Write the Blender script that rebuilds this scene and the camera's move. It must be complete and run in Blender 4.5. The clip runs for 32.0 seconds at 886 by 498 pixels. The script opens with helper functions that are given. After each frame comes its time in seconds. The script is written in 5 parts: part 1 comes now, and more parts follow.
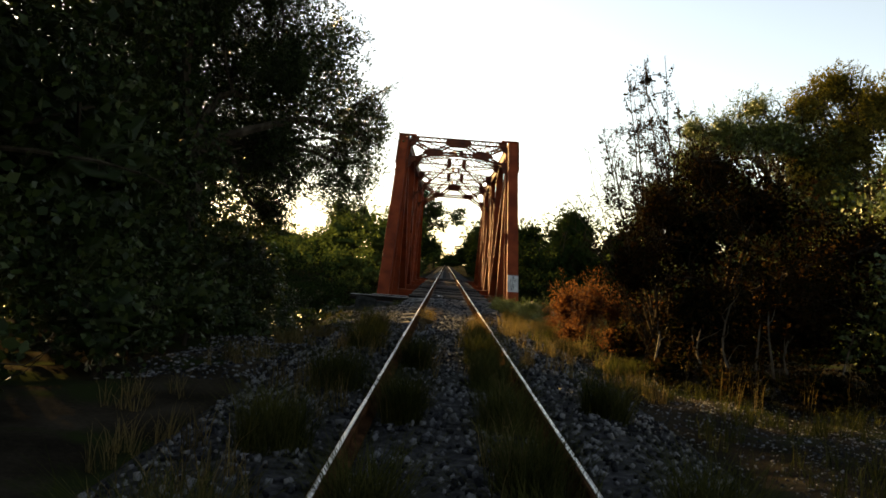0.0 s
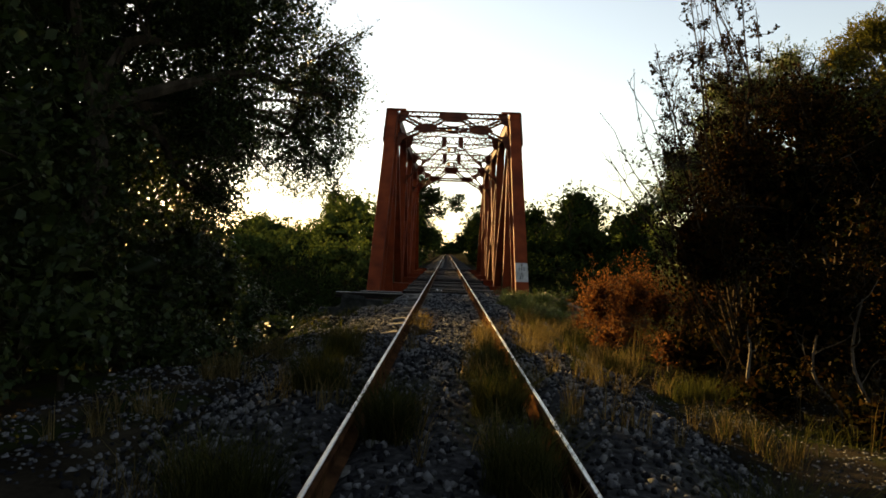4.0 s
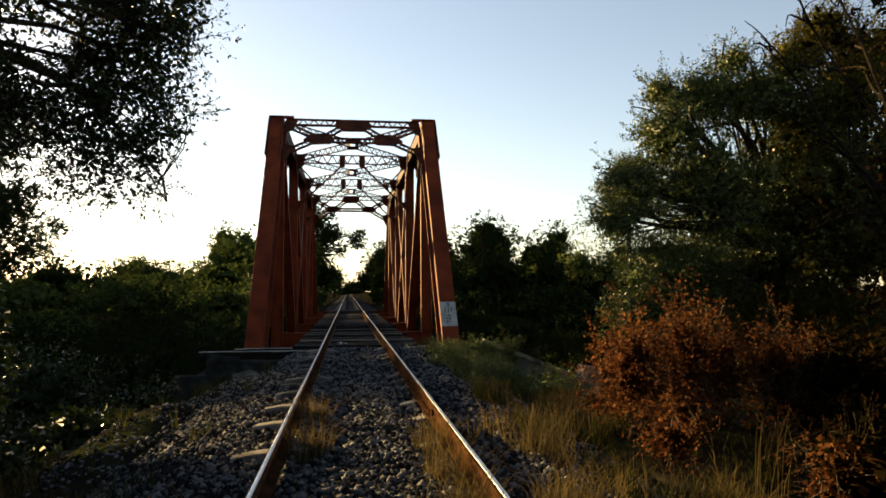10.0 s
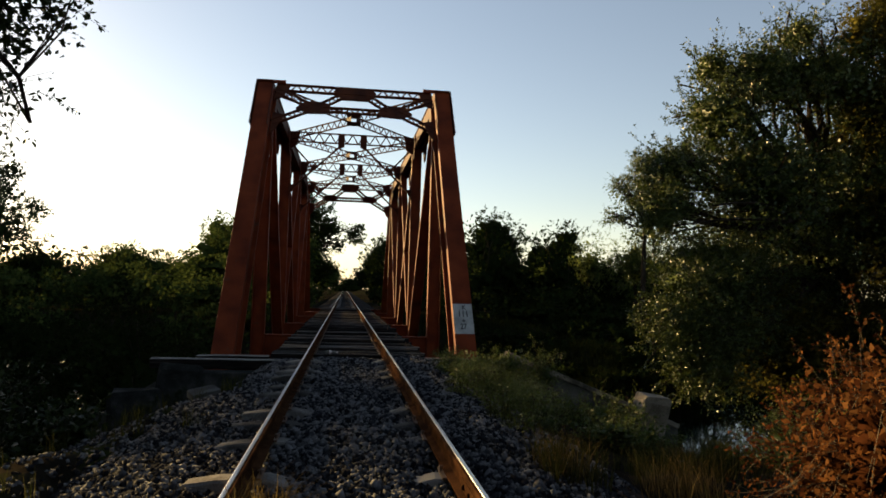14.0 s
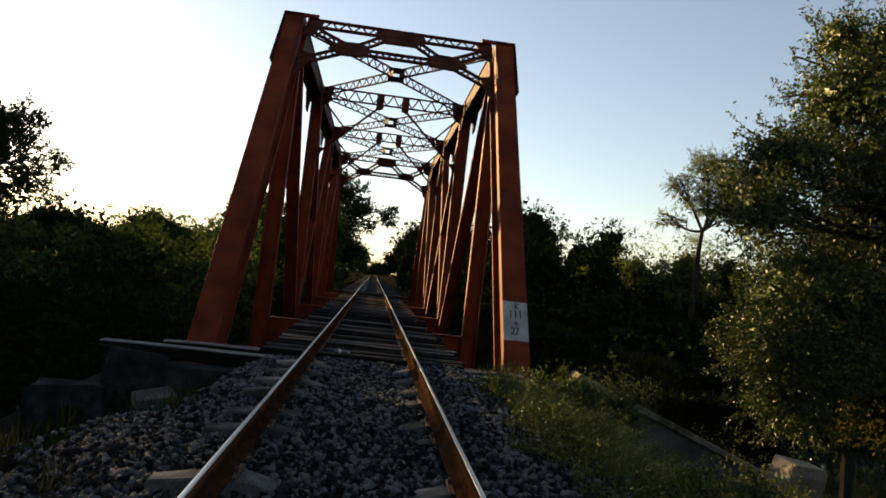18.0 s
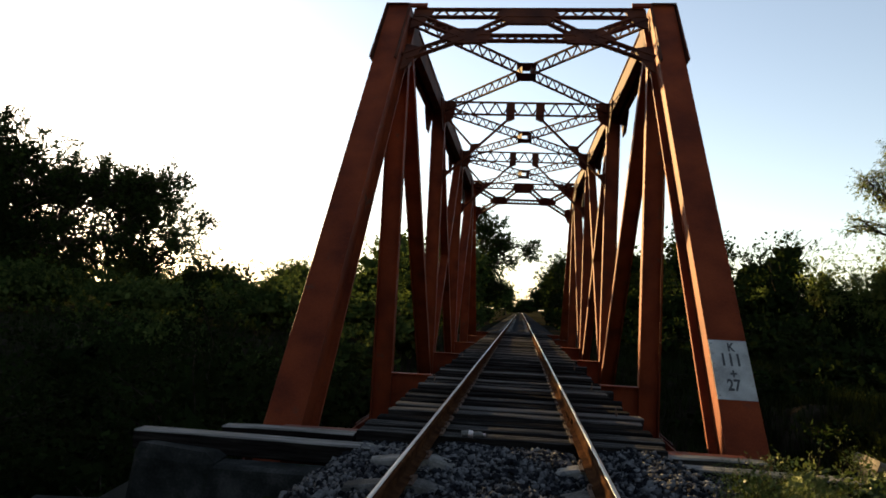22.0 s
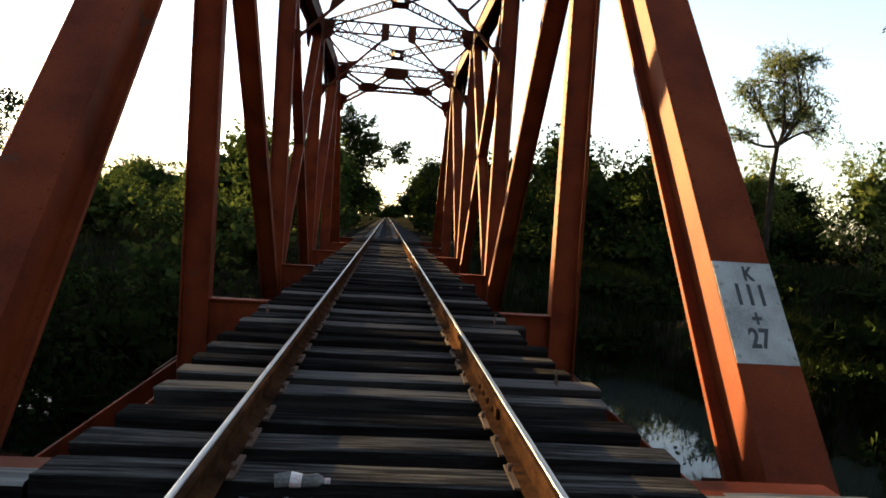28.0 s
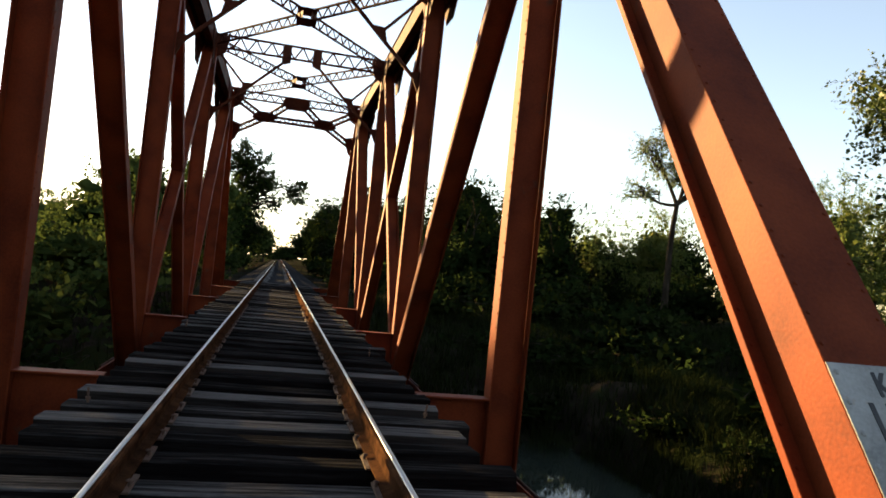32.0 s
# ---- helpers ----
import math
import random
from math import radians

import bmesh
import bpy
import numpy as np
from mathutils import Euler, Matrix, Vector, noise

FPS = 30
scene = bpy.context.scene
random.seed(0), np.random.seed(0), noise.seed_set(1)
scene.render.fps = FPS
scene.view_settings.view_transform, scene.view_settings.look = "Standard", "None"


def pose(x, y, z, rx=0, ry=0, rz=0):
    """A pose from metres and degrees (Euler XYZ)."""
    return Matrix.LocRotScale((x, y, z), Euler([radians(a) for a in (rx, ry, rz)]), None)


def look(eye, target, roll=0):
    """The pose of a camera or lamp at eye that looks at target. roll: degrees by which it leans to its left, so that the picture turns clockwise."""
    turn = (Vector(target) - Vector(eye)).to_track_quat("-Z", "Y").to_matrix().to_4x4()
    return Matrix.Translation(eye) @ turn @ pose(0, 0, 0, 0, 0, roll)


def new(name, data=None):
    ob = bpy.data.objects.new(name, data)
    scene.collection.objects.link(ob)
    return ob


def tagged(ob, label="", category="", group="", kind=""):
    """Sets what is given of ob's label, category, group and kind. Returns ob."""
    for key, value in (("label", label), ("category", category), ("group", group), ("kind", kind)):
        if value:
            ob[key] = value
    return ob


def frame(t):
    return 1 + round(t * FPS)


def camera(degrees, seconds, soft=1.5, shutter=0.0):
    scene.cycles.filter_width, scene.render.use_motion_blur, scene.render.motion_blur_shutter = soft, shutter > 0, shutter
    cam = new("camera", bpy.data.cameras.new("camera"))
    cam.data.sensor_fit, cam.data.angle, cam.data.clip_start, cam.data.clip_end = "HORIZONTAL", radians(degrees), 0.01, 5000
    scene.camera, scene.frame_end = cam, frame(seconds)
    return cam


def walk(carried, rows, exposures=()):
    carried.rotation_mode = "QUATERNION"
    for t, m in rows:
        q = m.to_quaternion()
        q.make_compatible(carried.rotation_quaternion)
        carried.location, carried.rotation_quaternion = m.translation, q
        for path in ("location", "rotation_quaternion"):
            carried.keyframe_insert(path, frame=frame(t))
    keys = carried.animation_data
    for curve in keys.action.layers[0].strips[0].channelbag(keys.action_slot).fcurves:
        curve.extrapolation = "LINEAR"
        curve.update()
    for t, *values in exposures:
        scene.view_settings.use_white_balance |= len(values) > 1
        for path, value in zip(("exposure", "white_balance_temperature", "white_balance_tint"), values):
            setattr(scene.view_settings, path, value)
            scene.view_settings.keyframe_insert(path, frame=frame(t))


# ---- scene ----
cam = camera(64.02, 32.0, soft=1.7)
# seconds, x, y, z, yaw, pitch, roll
ROWS = [
    (0, -0.175, 5.613, 1.371, 0.33, 1.13, 4.46),
    (0.5, -0.160, 6.118, 1.365, 0.50, 2.23, 2.47),
    (1, -0.129, 6.599, 1.358, -3.61, 1.51, 0.77),
    (1.5, -0.092, 7.066, 1.348, -2.98, -0.22, -0.78),
    (2, -0.056, 7.524, 1.338, -3.22, 1.04, 2.16),
    (2.5, -0.052, 7.990, 1.361, -1.01, 0.79, 1.64),
    (3, -0.051, 8.458, 1.382, -3.93, 3.20, -0.16),
    (3.5, -0.061, 8.924, 1.407, 0.52, -0.37, 1.72),
    (5.5, -0.136, 10.727, 1.419, -0.97, 3.71, 3.60),
    (6, -0.157, 11.183, 1.423, -3.64, 3.88, 0.63),
    (6.5, -0.162, 11.651, 1.415, -4.09, 2.60, 2.78),
    (7, -0.173, 12.146, 1.413, -1.66, 1.52, 0.68),
    (7.5, -0.177, 12.648, 1.409, -6.23, 5.49, 2.10),
    (8, -0.168, 13.150, 1.403, -5.68, 2.61, 3.38),
    (8.5, -0.164, 13.683, 1.398, -3.96, 3.60, 3.85),
    (9, -0.162, 14.220, 1.397, -0.75, 4.02, 5.00),
    (9.5, -0.172, 14.772, 1.398, -6.05, 3.54, 0.74),
    (10, -0.178, 15.283, 1.391, -7.64, 3.37, -0.30),
    (10.5, -0.192, 15.816, 1.387, -4.21, 0.68, 2.51),
    (11, -0.216, 16.345, 1.386, -7.68, 5.98, 1.49),
    (11.5, -0.193, 16.843, 1.390, -7.00, 0.43, 2.97),
    (12, -0.177, 17.315, 1.396, -8.07, 2.13, 3.54),
    (12.5, -0.163, 17.745, 1.402, -6.54, 1.88, 5.69),
    (13, -0.147, 18.163, 1.415, -8.70, 2.82, 4.11),
    (13.5, -0.128, 18.556, 1.394, -8.87, 3.55, 2.03),
    (15.5, -0.032, 20.491, 1.359, -5.62, 0.58, 2.80),
    (16, -0.011, 20.969, 1.353, -6.95, -0.62, 3.87),
    (16.5, -0.015, 21.433, 1.344, -11.25, 2.24, 4.76),
    (17, -0.002, 21.863, 1.335, -13.95, -0.38, 5.84),
    (17.5, 0.028, 22.300, 1.333, -9.39, 2.18, 4.61),
    (18, 0.019, 22.766, 1.334, -5.33, 2.45, 6.49),
    (18.5, 0.000, 23.237, 1.332, -6.14, 1.02, 3.21),
    (19, 0.012, 23.640, 1.302, -8.59, 2.80, 1.17),
    (19.5, 0.031, 24.155, 1.314, -6.91, 1.40, 1.70),
    (20, 0.068, 24.642, 1.308, -6.82, 3.58, 2.56),
    (20.5, 0.094, 25.132, 1.313, -6.19, -3.73, 3.96),
    (21, 0.137, 25.590, 1.314, -2.69, -4.57, 1.91),
    (21.2, 0.153, 25.772, 1.315, 0.48, -5.99, 1.10),
    (21.5, 0.140, 26.050, 1.316, 3.10, -4.60, 3.31),
    (22, 0.092, 26.549, 1.333, 6.44, 4.56, 2.84),
    (22.5, 0.055, 27.033, 1.357, 10.56, 3.88, 2.84),
    (23, 0.029, 27.43, 1.380, 13.85, 1.66, 3.23),
    (23.5, -0.008, 27.745, 1.362, 17.15, 0.97, 3.08),
    (24, -0.03, 28.011, 1.345, 15.33, 1.53, 1.63),
    (24.5, -0.024, 28.37, 1.356, 12.84, 0.26, 1.94),
    (25, -0.007, 28.70, 1.339, 9.67, 1.77, 1.66),
    (25.5, 0.014, 29.03, 1.322, 6.11, -1.06, 2.03),
    (26, 0.030, 29.358, 1.302, 0.05, 0.70, 1.57),
    (26.5, 0.029, 29.699, 1.297, -2.07, -2.38, 4.52),
    (28.5, -0.057, 31.048, 1.254, -5.04, -2.59, 3.38),
    (28.6, -0.062, 31.118, 1.253, -4.78, -2.83, 3.07),
    (29, -0.060, 31.408, 1.207, -3.47, -0.91, 0.13),
    (29.5, -0.050, 31.725, 1.238, -0.65, -1.82, 1.55),
    (30, -0.038, 32.020, 1.267, -2.66, -0.47, 6.20),
    (30.5, -0.026, 32.370, 1.292, -6.38, -0.67, 5.84),
    (31, -0.020, 32.663, 1.292, -5.82, -1.28, 6.08),
    (31.5, -0.012, 32.902, 1.296, -9.69, 0.73, 7.23),
    (32, -0.028, 33.158, 1.296, -12.88, 1.96, 5.87),
]
walk(
    cam,
    [(t, pose(x, y, z, 0, 0, yaw) @ pose(0, 0, 0, 90 + pitch) @ pose(0, 0, 0, 0, 0, roll)) for t, x, y, z, yaw, pitch, roll in ROWS],
    [(t, stops, 6850 + 1250 * max(0.0, min(1.0, (11 - t) / 5)), 14) for t, stops in ((0, 2.75), (1, 2.6), (2, 3.2), (3, 2.6), (3.5, 2.5), (6, 2.1), (7, 2.2), (9, 2.2), (11, 2), (13, 1.9), (15.5, 1.5), (16, 1.5), (17, 2.3), (18.5, 1.8), (20, 1.8), (21, 2.55), (21.6, 2.7), (22.2, 1.8), (22.7, 1.1), (25.2, 1.25), (26, 2), (26.5, 2.5), (28.5, 2.9), (29.8, 2.8), (31, 2.25), (32, 2.75))],
)

# ---- light ----
SUN_AZ, SUN_EL = -40.5, 11.8
world = bpy.data.worlds.new("sky")
scene.world = world
world.use_nodes = True
wn = world.node_tree.nodes
sky = wn.new("ShaderNodeTexSky")
sky.sky_type = "NISHITA"
sky.sun_disc = False
sky.sun_elevation = radians(SUN_EL)
sky.sun_rotation = radians(SUN_AZ)
sky.altitude = 50
sky.air_density = 1.0
sky.dust_density = 0.4
sky.ozone_density = 1.0
haze = wn.new("ShaderNodeHueSaturation")
haze.inputs["Saturation"].default_value = 0.84
world.node_tree.links.new(sky.outputs[0], haze.inputs["Color"])
world.node_tree.links.new(haze.outputs[0], wn["Background"].inputs[0])
wn["Background"].inputs[1].default_value = 0.056
sun = new("sun", bpy.data.lights.new("sun", "SUN"))
sun.data.energy, sun.data.angle, sun.data.color = 5.0, radians(0.6), (1.0, 0.71, 0.3)
sun.matrix_world = look((0, 0, 0), (math.sin(radians(180 + SUN_AZ)) * math.cos(radians(SUN_EL)), math.cos(radians(180 + SUN_AZ)) * math.cos(radians(SUN_EL)), -math.sin(radians(SUN_EL))))

# ---- materials ----


def material(name, colours, scale=6.0, rough=0.8, metal=0.0, bump=0.3, fine=60.0, spread=0.35, island=0.0, each=0.0, stretch=(1, 1, 1), coat=0.0, translucent=0.0, stain=None, stain_scale=1.2, stain_at=0.6, spec=0.5):
    """A surface of two or three colours, mottled at two sizes, with fine relief."""
    m = bpy.data.materials.new(name)
    m.use_nodes = True
    n, l = m.node_tree.nodes, m.node_tree.links
    bsdf = n["Principled BSDF"]
    co = n.new("ShaderNodeTexCoord")
    mp = n.new("ShaderNodeMapping")
    mp.inputs["Scale"].default_value = stretch
    l.new(co.outputs["Object"], mp.inputs[0])
    big = n.new("ShaderNodeTexNoise")
    big.inputs["Scale"].default_value = scale
    big.inputs["Detail"].default_value = 6
    small = n.new("ShaderNodeTexNoise")
    small.inputs["Scale"].default_value = fine
    small.inputs["Detail"].default_value = 4
    l.new(mp.outputs[0], big.inputs[0])
    l.new(mp.outputs[0], small.inputs[0])
    add = n.new("ShaderNodeMath")
    add.operation = "MULTIPLY_ADD"
    add.inputs[1].default_value = spread
    l.new(small.outputs[0], add.inputs[0])
    l.new(big.outputs[0], add.inputs[2])
    off = n.new("ShaderNodeMath")
    off.operation = "SUBTRACT"
    off.inputs[1].default_value = spread * 0.5
    l.new(add.outputs[0], off.inputs[0])
    value = off.outputs[0]
    for amount, node, socket in ((island, "ShaderNodeNewGeometry", "Random Per Island"), (each, "ShaderNodeObjectInfo", "Random")):
        if amount:
            g = n.new(node)
            k = n.new("ShaderNodeMath")
            k.operation = "MULTIPLY_ADD"
            k.inputs[1].default_value = amount
            l.new(g.outputs[socket], k.inputs[0])
            l.new(value, k.inputs[2])
            s = n.new("ShaderNodeMath")
            s.operation = "SUBTRACT"
            s.inputs[1].default_value = amount * 0.5
            l.new(k.outputs[0], s.inputs[0])
            value = s.outputs[0]
    ramp = n.new("ShaderNodeValToRGB")
    while len(ramp.color_ramp.elements) < len(colours):
        ramp.color_ramp.elements.new(0.5)
    for i, c in enumerate(colours):
        ramp.color_ramp.elements[i].position = 0.3 + 0.4 * i / max(1, len(colours) - 1)
        ramp.color_ramp.elements[i].color = (*c, 1)
    l.new(value, ramp.inputs[0])
    colour = ramp.outputs[0]
    if stain:
        sn = n.new("ShaderNodeTexNoise")
        sn.inputs["Scale"].default_value = stain_scale
        sn.inputs["Detail"].default_value = 8
        sn.inputs["Roughness"].default_value = 0.65
        l.new(mp.outputs[0], sn.inputs[0])
        sr = n.new("ShaderNodeValToRGB")
        sr.color_ramp.elements[0].position = stain_at
        sr.color_ramp.elements[1].position = stain_at + 0.08
        l.new(sn.outputs[0], sr.inputs[0])
        mix = n.new("ShaderNodeMix")
        mix.data_type = "RGBA"
        mix.inputs[7].default_value = (*stain, 1)
        l.new(sr.outputs[0], mix.inputs[0])
        l.new(colour, mix.inputs[6])
        colour = mix.outputs[2]
    l.new(colour, bsdf.inputs["Base Color"])
    bsdf.inputs["Roughness"].default_value = rough
    bsdf.inputs["Metallic"].default_value = metal
    bsdf.inputs["Specular IOR Level"].default_value = spec
    if bump:
        b = n.new("ShaderNodeBump")
        b.inputs["Strength"].default_value = bump
        b.inputs["Distance"].default_value = 0.02
        l.new(add.outputs[0], b.inputs["Height"])
        l.new(b.outputs[0], bsdf.inputs["Normal"])
    if translucent:
        t = n.new("ShaderNodeBsdfTranslucent")
        l.new(colour, t.inputs[0])
        mx = n.new("ShaderNodeMixShader")
        mx.inputs[0].default_value = translucent
        l.new(bsdf.outputs[0], mx.inputs[1])
        l.new(t.outputs[0], mx.inputs[2])
        l.new(mx.outputs[0], n["Material Output"].inputs[0])
    return m


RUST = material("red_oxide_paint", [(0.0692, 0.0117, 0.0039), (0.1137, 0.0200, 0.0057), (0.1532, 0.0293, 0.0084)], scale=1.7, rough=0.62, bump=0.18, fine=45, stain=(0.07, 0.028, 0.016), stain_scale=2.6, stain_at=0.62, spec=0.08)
# darker version of the red paint for overhead, portal and floor steel
RUST_DARK = material("dark_red_steel", [(0.027, 0.00972, 0.00648), (0.054, 0.0162, 0.00864), (0.0756, 0.02268, 0.0108)], scale=2.2, rough=0.7, bump=0.2, fine=50, stain=(0.05, 0.022, 0.015), stain_at=0.58, spec=0.06)
RAIL_TOP = material("polished_rail_head", [(0.32, 0.32, 0.33), (0.46, 0.46, 0.47)], scale=3, rough=0.3, metal=1.0, bump=0.05, fine=90, stretch=(8, 0.3, 1))
RAIL_SIDE = material("rusty_rail_side", [(0.02, 0.01, 0.006), (0.042, 0.02, 0.0105), (0.075, 0.034, 0.016)], scale=5, rough=0.85, bump=0.3, fine=60, spec=0.0)
PLATE = material("rusty_tie_plate", [(0.06, 0.035, 0.025), (0.12, 0.07, 0.045)], scale=9, rough=0.8, bump=0.3, each=0.3, spec=0.25)
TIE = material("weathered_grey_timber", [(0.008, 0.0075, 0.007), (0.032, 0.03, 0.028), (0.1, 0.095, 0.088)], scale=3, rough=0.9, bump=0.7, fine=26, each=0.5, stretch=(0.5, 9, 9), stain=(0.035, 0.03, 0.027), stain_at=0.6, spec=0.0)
# darker sleeper timber for side faces: shade is put into the colour
TIE_SIDE_SHADED = material("shaded_creosoted_side", [(0.006, 0.005, 0.005), (0.014, 0.012, 0.011), (0.03, 0.026, 0.023)], scale=3, rough=0.9, bump=0.7, fine=26, each=0.4, stretch=(0.5, 9, 9), spec=0.0)
TIE_CONCRETE = material("old_concrete_sleeper", [(0.05195, 0.04963, 0.04624), (0.1156, 0.1099, 0.1017), (0.2312, 0.2197, 0.2022)], scale=4, rough=0.9, bump=0.4, each=0.35, spec=0.0)
STONE = material("grey_ballast_stone", [(0.011, 0.0115, 0.0135), (0.034, 0.035, 0.039), (0.12, 0.12, 0.122)], scale=5, rough=0.92, bump=0.3, island=0.7, spec=0.0)
BED = material("ballast_fines", [(0.012, 0.012, 0.012), (0.026, 0.026, 0.027), (0.05, 0.049, 0.048)], scale=12, rough=0.95, bump=0.8, fine=50, spec=0.0)
GROUND = material("dry_soil_with_litter", [(0.0075, 0.0064, 0.0048), (0.016, 0.0132, 0.0096), (0.03, 0.0245, 0.0175)], scale=1.1, rough=0.97, bump=0.9, fine=22, stain=(0.014, 0.018, 0.007), stain_scale=0.5, stain_at=0.5, spec=0.0)
CONCRETE = material("stained_concrete", [(0.032, 0.031, 0.03), (0.064, 0.062, 0.059), (0.105, 0.102, 0.096)], scale=2.0, rough=0.92, bump=0.35, fine=40, stain=(0.07, 0.068, 0.06), stain_at=0.56, spec=0.0)
WHITE = material("chipped_white_paint", [(0.17, 0.17, 0.1615), (0.272, 0.272, 0.255), (0.34, 0.34, 0.323)], scale=4, rough=0.7, bump=0.15, stain=(0.3, 0.22, 0.16), stain_scale=5, stain_at=0.66)
BLACK = material("stencilled_black_paint", [(0.02, 0.02, 0.022), (0.035, 0.035, 0.035)], scale=8, rough=0.7, bump=0.05)
BARK = material("grey_brown_bark", [(0.012, 0.0096, 0.0072), (0.027, 0.0216, 0.0162), (0.051, 0.042, 0.033)], scale=5, rough=0.95, bump=0.9, fine=30, stretch=(1, 1, 0.25), spec=0.0)
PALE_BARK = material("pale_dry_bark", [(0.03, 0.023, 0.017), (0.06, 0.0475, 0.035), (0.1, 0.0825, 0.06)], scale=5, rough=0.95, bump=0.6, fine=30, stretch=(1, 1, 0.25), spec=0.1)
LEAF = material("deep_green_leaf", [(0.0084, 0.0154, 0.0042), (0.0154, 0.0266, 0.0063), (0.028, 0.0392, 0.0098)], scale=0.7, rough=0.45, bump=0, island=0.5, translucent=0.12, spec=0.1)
LEAF_LIGHT = material("light_green_leaf", [(0.042, 0.062, 0.014), (0.075, 0.1, 0.024), (0.125, 0.14, 0.037)], scale=0.6, rough=0.6, bump=0, island=0.5, translucent=0.5, spec=0.05)
# gold of the sunlit tree top is put into this leaf colour
LEAF_GOLD = material("sunlit_gold_vine_leaf", [(0.03, 0.03, 0.006), (0.06, 0.055, 0.012), (0.1, 0.085, 0.02)], scale=0.6, rough=0.6, bump=0, island=0.4, translucent=0.35, spec=0.0)
LEAF_WILLOW = material("grey_green_willow_leaf", [(0.04, 0.058, 0.016), (0.07, 0.095, 0.026), (0.12, 0.14, 0.045)], scale=0.6, rough=0.45, bump=0, island=0.5, translucent=0.35, spec=0.15)
LEAF_MID = material("mid_green_leaf", [(0.022, 0.035, 0.008), (0.043, 0.062, 0.014), (0.085, 0.1, 0.024)], scale=0.6, rough=0.42, bump=0, island=0.4, translucent=0.2, spec=0.2)
WEED = material("fresh_green_weed_leaf", [(0.035, 0.055, 0.012), (0.06, 0.085, 0.02), (0.1, 0.115, 0.03)], scale=1.6, rough=0.45, bump=0, island=0.5, translucent=0.25, spec=0.12)
# lighter distant leaf: the light on the left bank is in the colour
LEAF_FAR_LIT = material("lit_distant_leaf", [(0.01657, 0.02763, 0.008287), (0.03315, 0.04972, 0.01382), (0.06215, 0.08011, 0.0221)], scale=0.3, rough=0.75, bump=0, island=0.3, translucent=0.25, spec=0.0)
# dark copy of the concrete that carries shade in its colour
CONCRETE_SHADED = material("shaded_dark_concrete", [(0.012, 0.013, 0.012), (0.025, 0.026, 0.025), (0.055, 0.055, 0.053)], scale=3.0, rough=0.95, bump=0.4, fine=40, stain=(0.012, 0.016, 0.007), stain_at=0.55, spec=0.0)
# brighter timber for upper faces, with light put into the bleached grey
TIMBER_TOP_LIT = material("lit_bleached_timber", [(0.06, 0.057, 0.052), (0.14, 0.133, 0.122), (0.24, 0.23, 0.21)], scale=3, rough=0.9, bump=0.6, fine=26, stretch=(0.5, 9, 9), spec=0.08)
# pale concrete tone with sunlight put into the colour
SUNLIT_CONCRETE = material("sunlit_pale_concrete", [(0.09, 0.075, 0.058), (0.17, 0.145, 0.115), (0.28, 0.245, 0.2)], scale=3.0, rough=0.95, bump=0.5, fine=35, stain=(0.05, 0.045, 0.035), stain_at=0.6, spec=0.05)
# darker distant leaf with the trees' shade put into the colour
LEAF_FAR_SHADED = material("shaded_distant_leaf", [(0.0063, 0.01155, 0.003675), (0.01155, 0.0189, 0.005775), (0.021, 0.02835, 0.008925)], scale=0.25, rough=0.75, bump=0, island=0.2, translucent=0.05, spec=0.0)
LEAF_DRY = material("rust_brown_dry_leaf", [(0.038, 0.0135, 0.006), (0.082, 0.031, 0.0115), (0.135, 0.06, 0.022)], scale=1.6, rough=0.75, bump=0, island=0.55, translucent=0.4, spec=0.0)
# near-black withering leaf: the bushes' backlit shade is in the colour
LEAF_MIX = material("shaded_withering_leaf", [(0.003749, 0.004124, 0.001499), (0.00825, 0.006373, 0.002249), (0.01874, 0.009742, 0.003749)], scale=1.0, rough=0.7, bump=0, island=0.6, translucent=0.15, spec=0.0)
GRASS_DRY = material("straw_coloured_grass", [(0.0375, 0.0285, 0.012), (0.0825, 0.06, 0.024), (0.1425, 0.105, 0.045)], scale=1.2, rough=0.8, bump=0, island=0.5, translucent=0.35, spec=0.0)
GRASS_GREEN = material("olive_green_grass", [(0.01467, 0.01872, 0.00585), (0.02925, 0.03222, 0.00936), (0.05265, 0.05148, 0.01638)], scale=1.2, rough=0.8, bump=0, island=0.5, translucent=0.35, spec=0.0)
# darker copy of the olive grass, with shade put into the colour
GRASS_SHADED = material("shaded_bank_grass", [(0.006, 0.0095, 0.0032), (0.012, 0.017, 0.0055), (0.022, 0.028, 0.0095)], scale=1.2, rough=0.8, bump=0, island=0.4, translucent=0.15, spec=0.0)
WRAPPER = material("faded_red_and_white_plastic", [(0.5, 0.5, 0.5), (0.6, 0.58, 0.56), (0.5, 0.06, 0.05)], scale=9, rough=0.45, bump=0.1)

WATER = bpy.data.materials.new("still_river_water")
WATER.use_nodes = True
wb = WATER.node_tree.nodes["Principled BSDF"]
wb.inputs["Base Color"].default_value = (0.02, 0.026, 0.02, 1)
wb.inputs["Roughness"].default_value = 0.03
wb.inputs["IOR"].default_value = 1.33
wt = WATER.node_tree.nodes.new("ShaderNodeTexNoise")
wt.inputs["Scale"].default_value = 1.5
wt.inputs["Detail"].default_value = 3
wu = WATER.node_tree.nodes.new("ShaderNodeBump")
wu.inputs["Strength"].default_value = 0.022
wu.inputs["Distance"].default_value = 0.05
WATER.node_tree.links.new(wt.outputs[0], wu.inputs["Height"])
WATER.node_tree.links.new(wu.outputs[0], wb.inputs["Normal"])

# ---- mesh tools ----


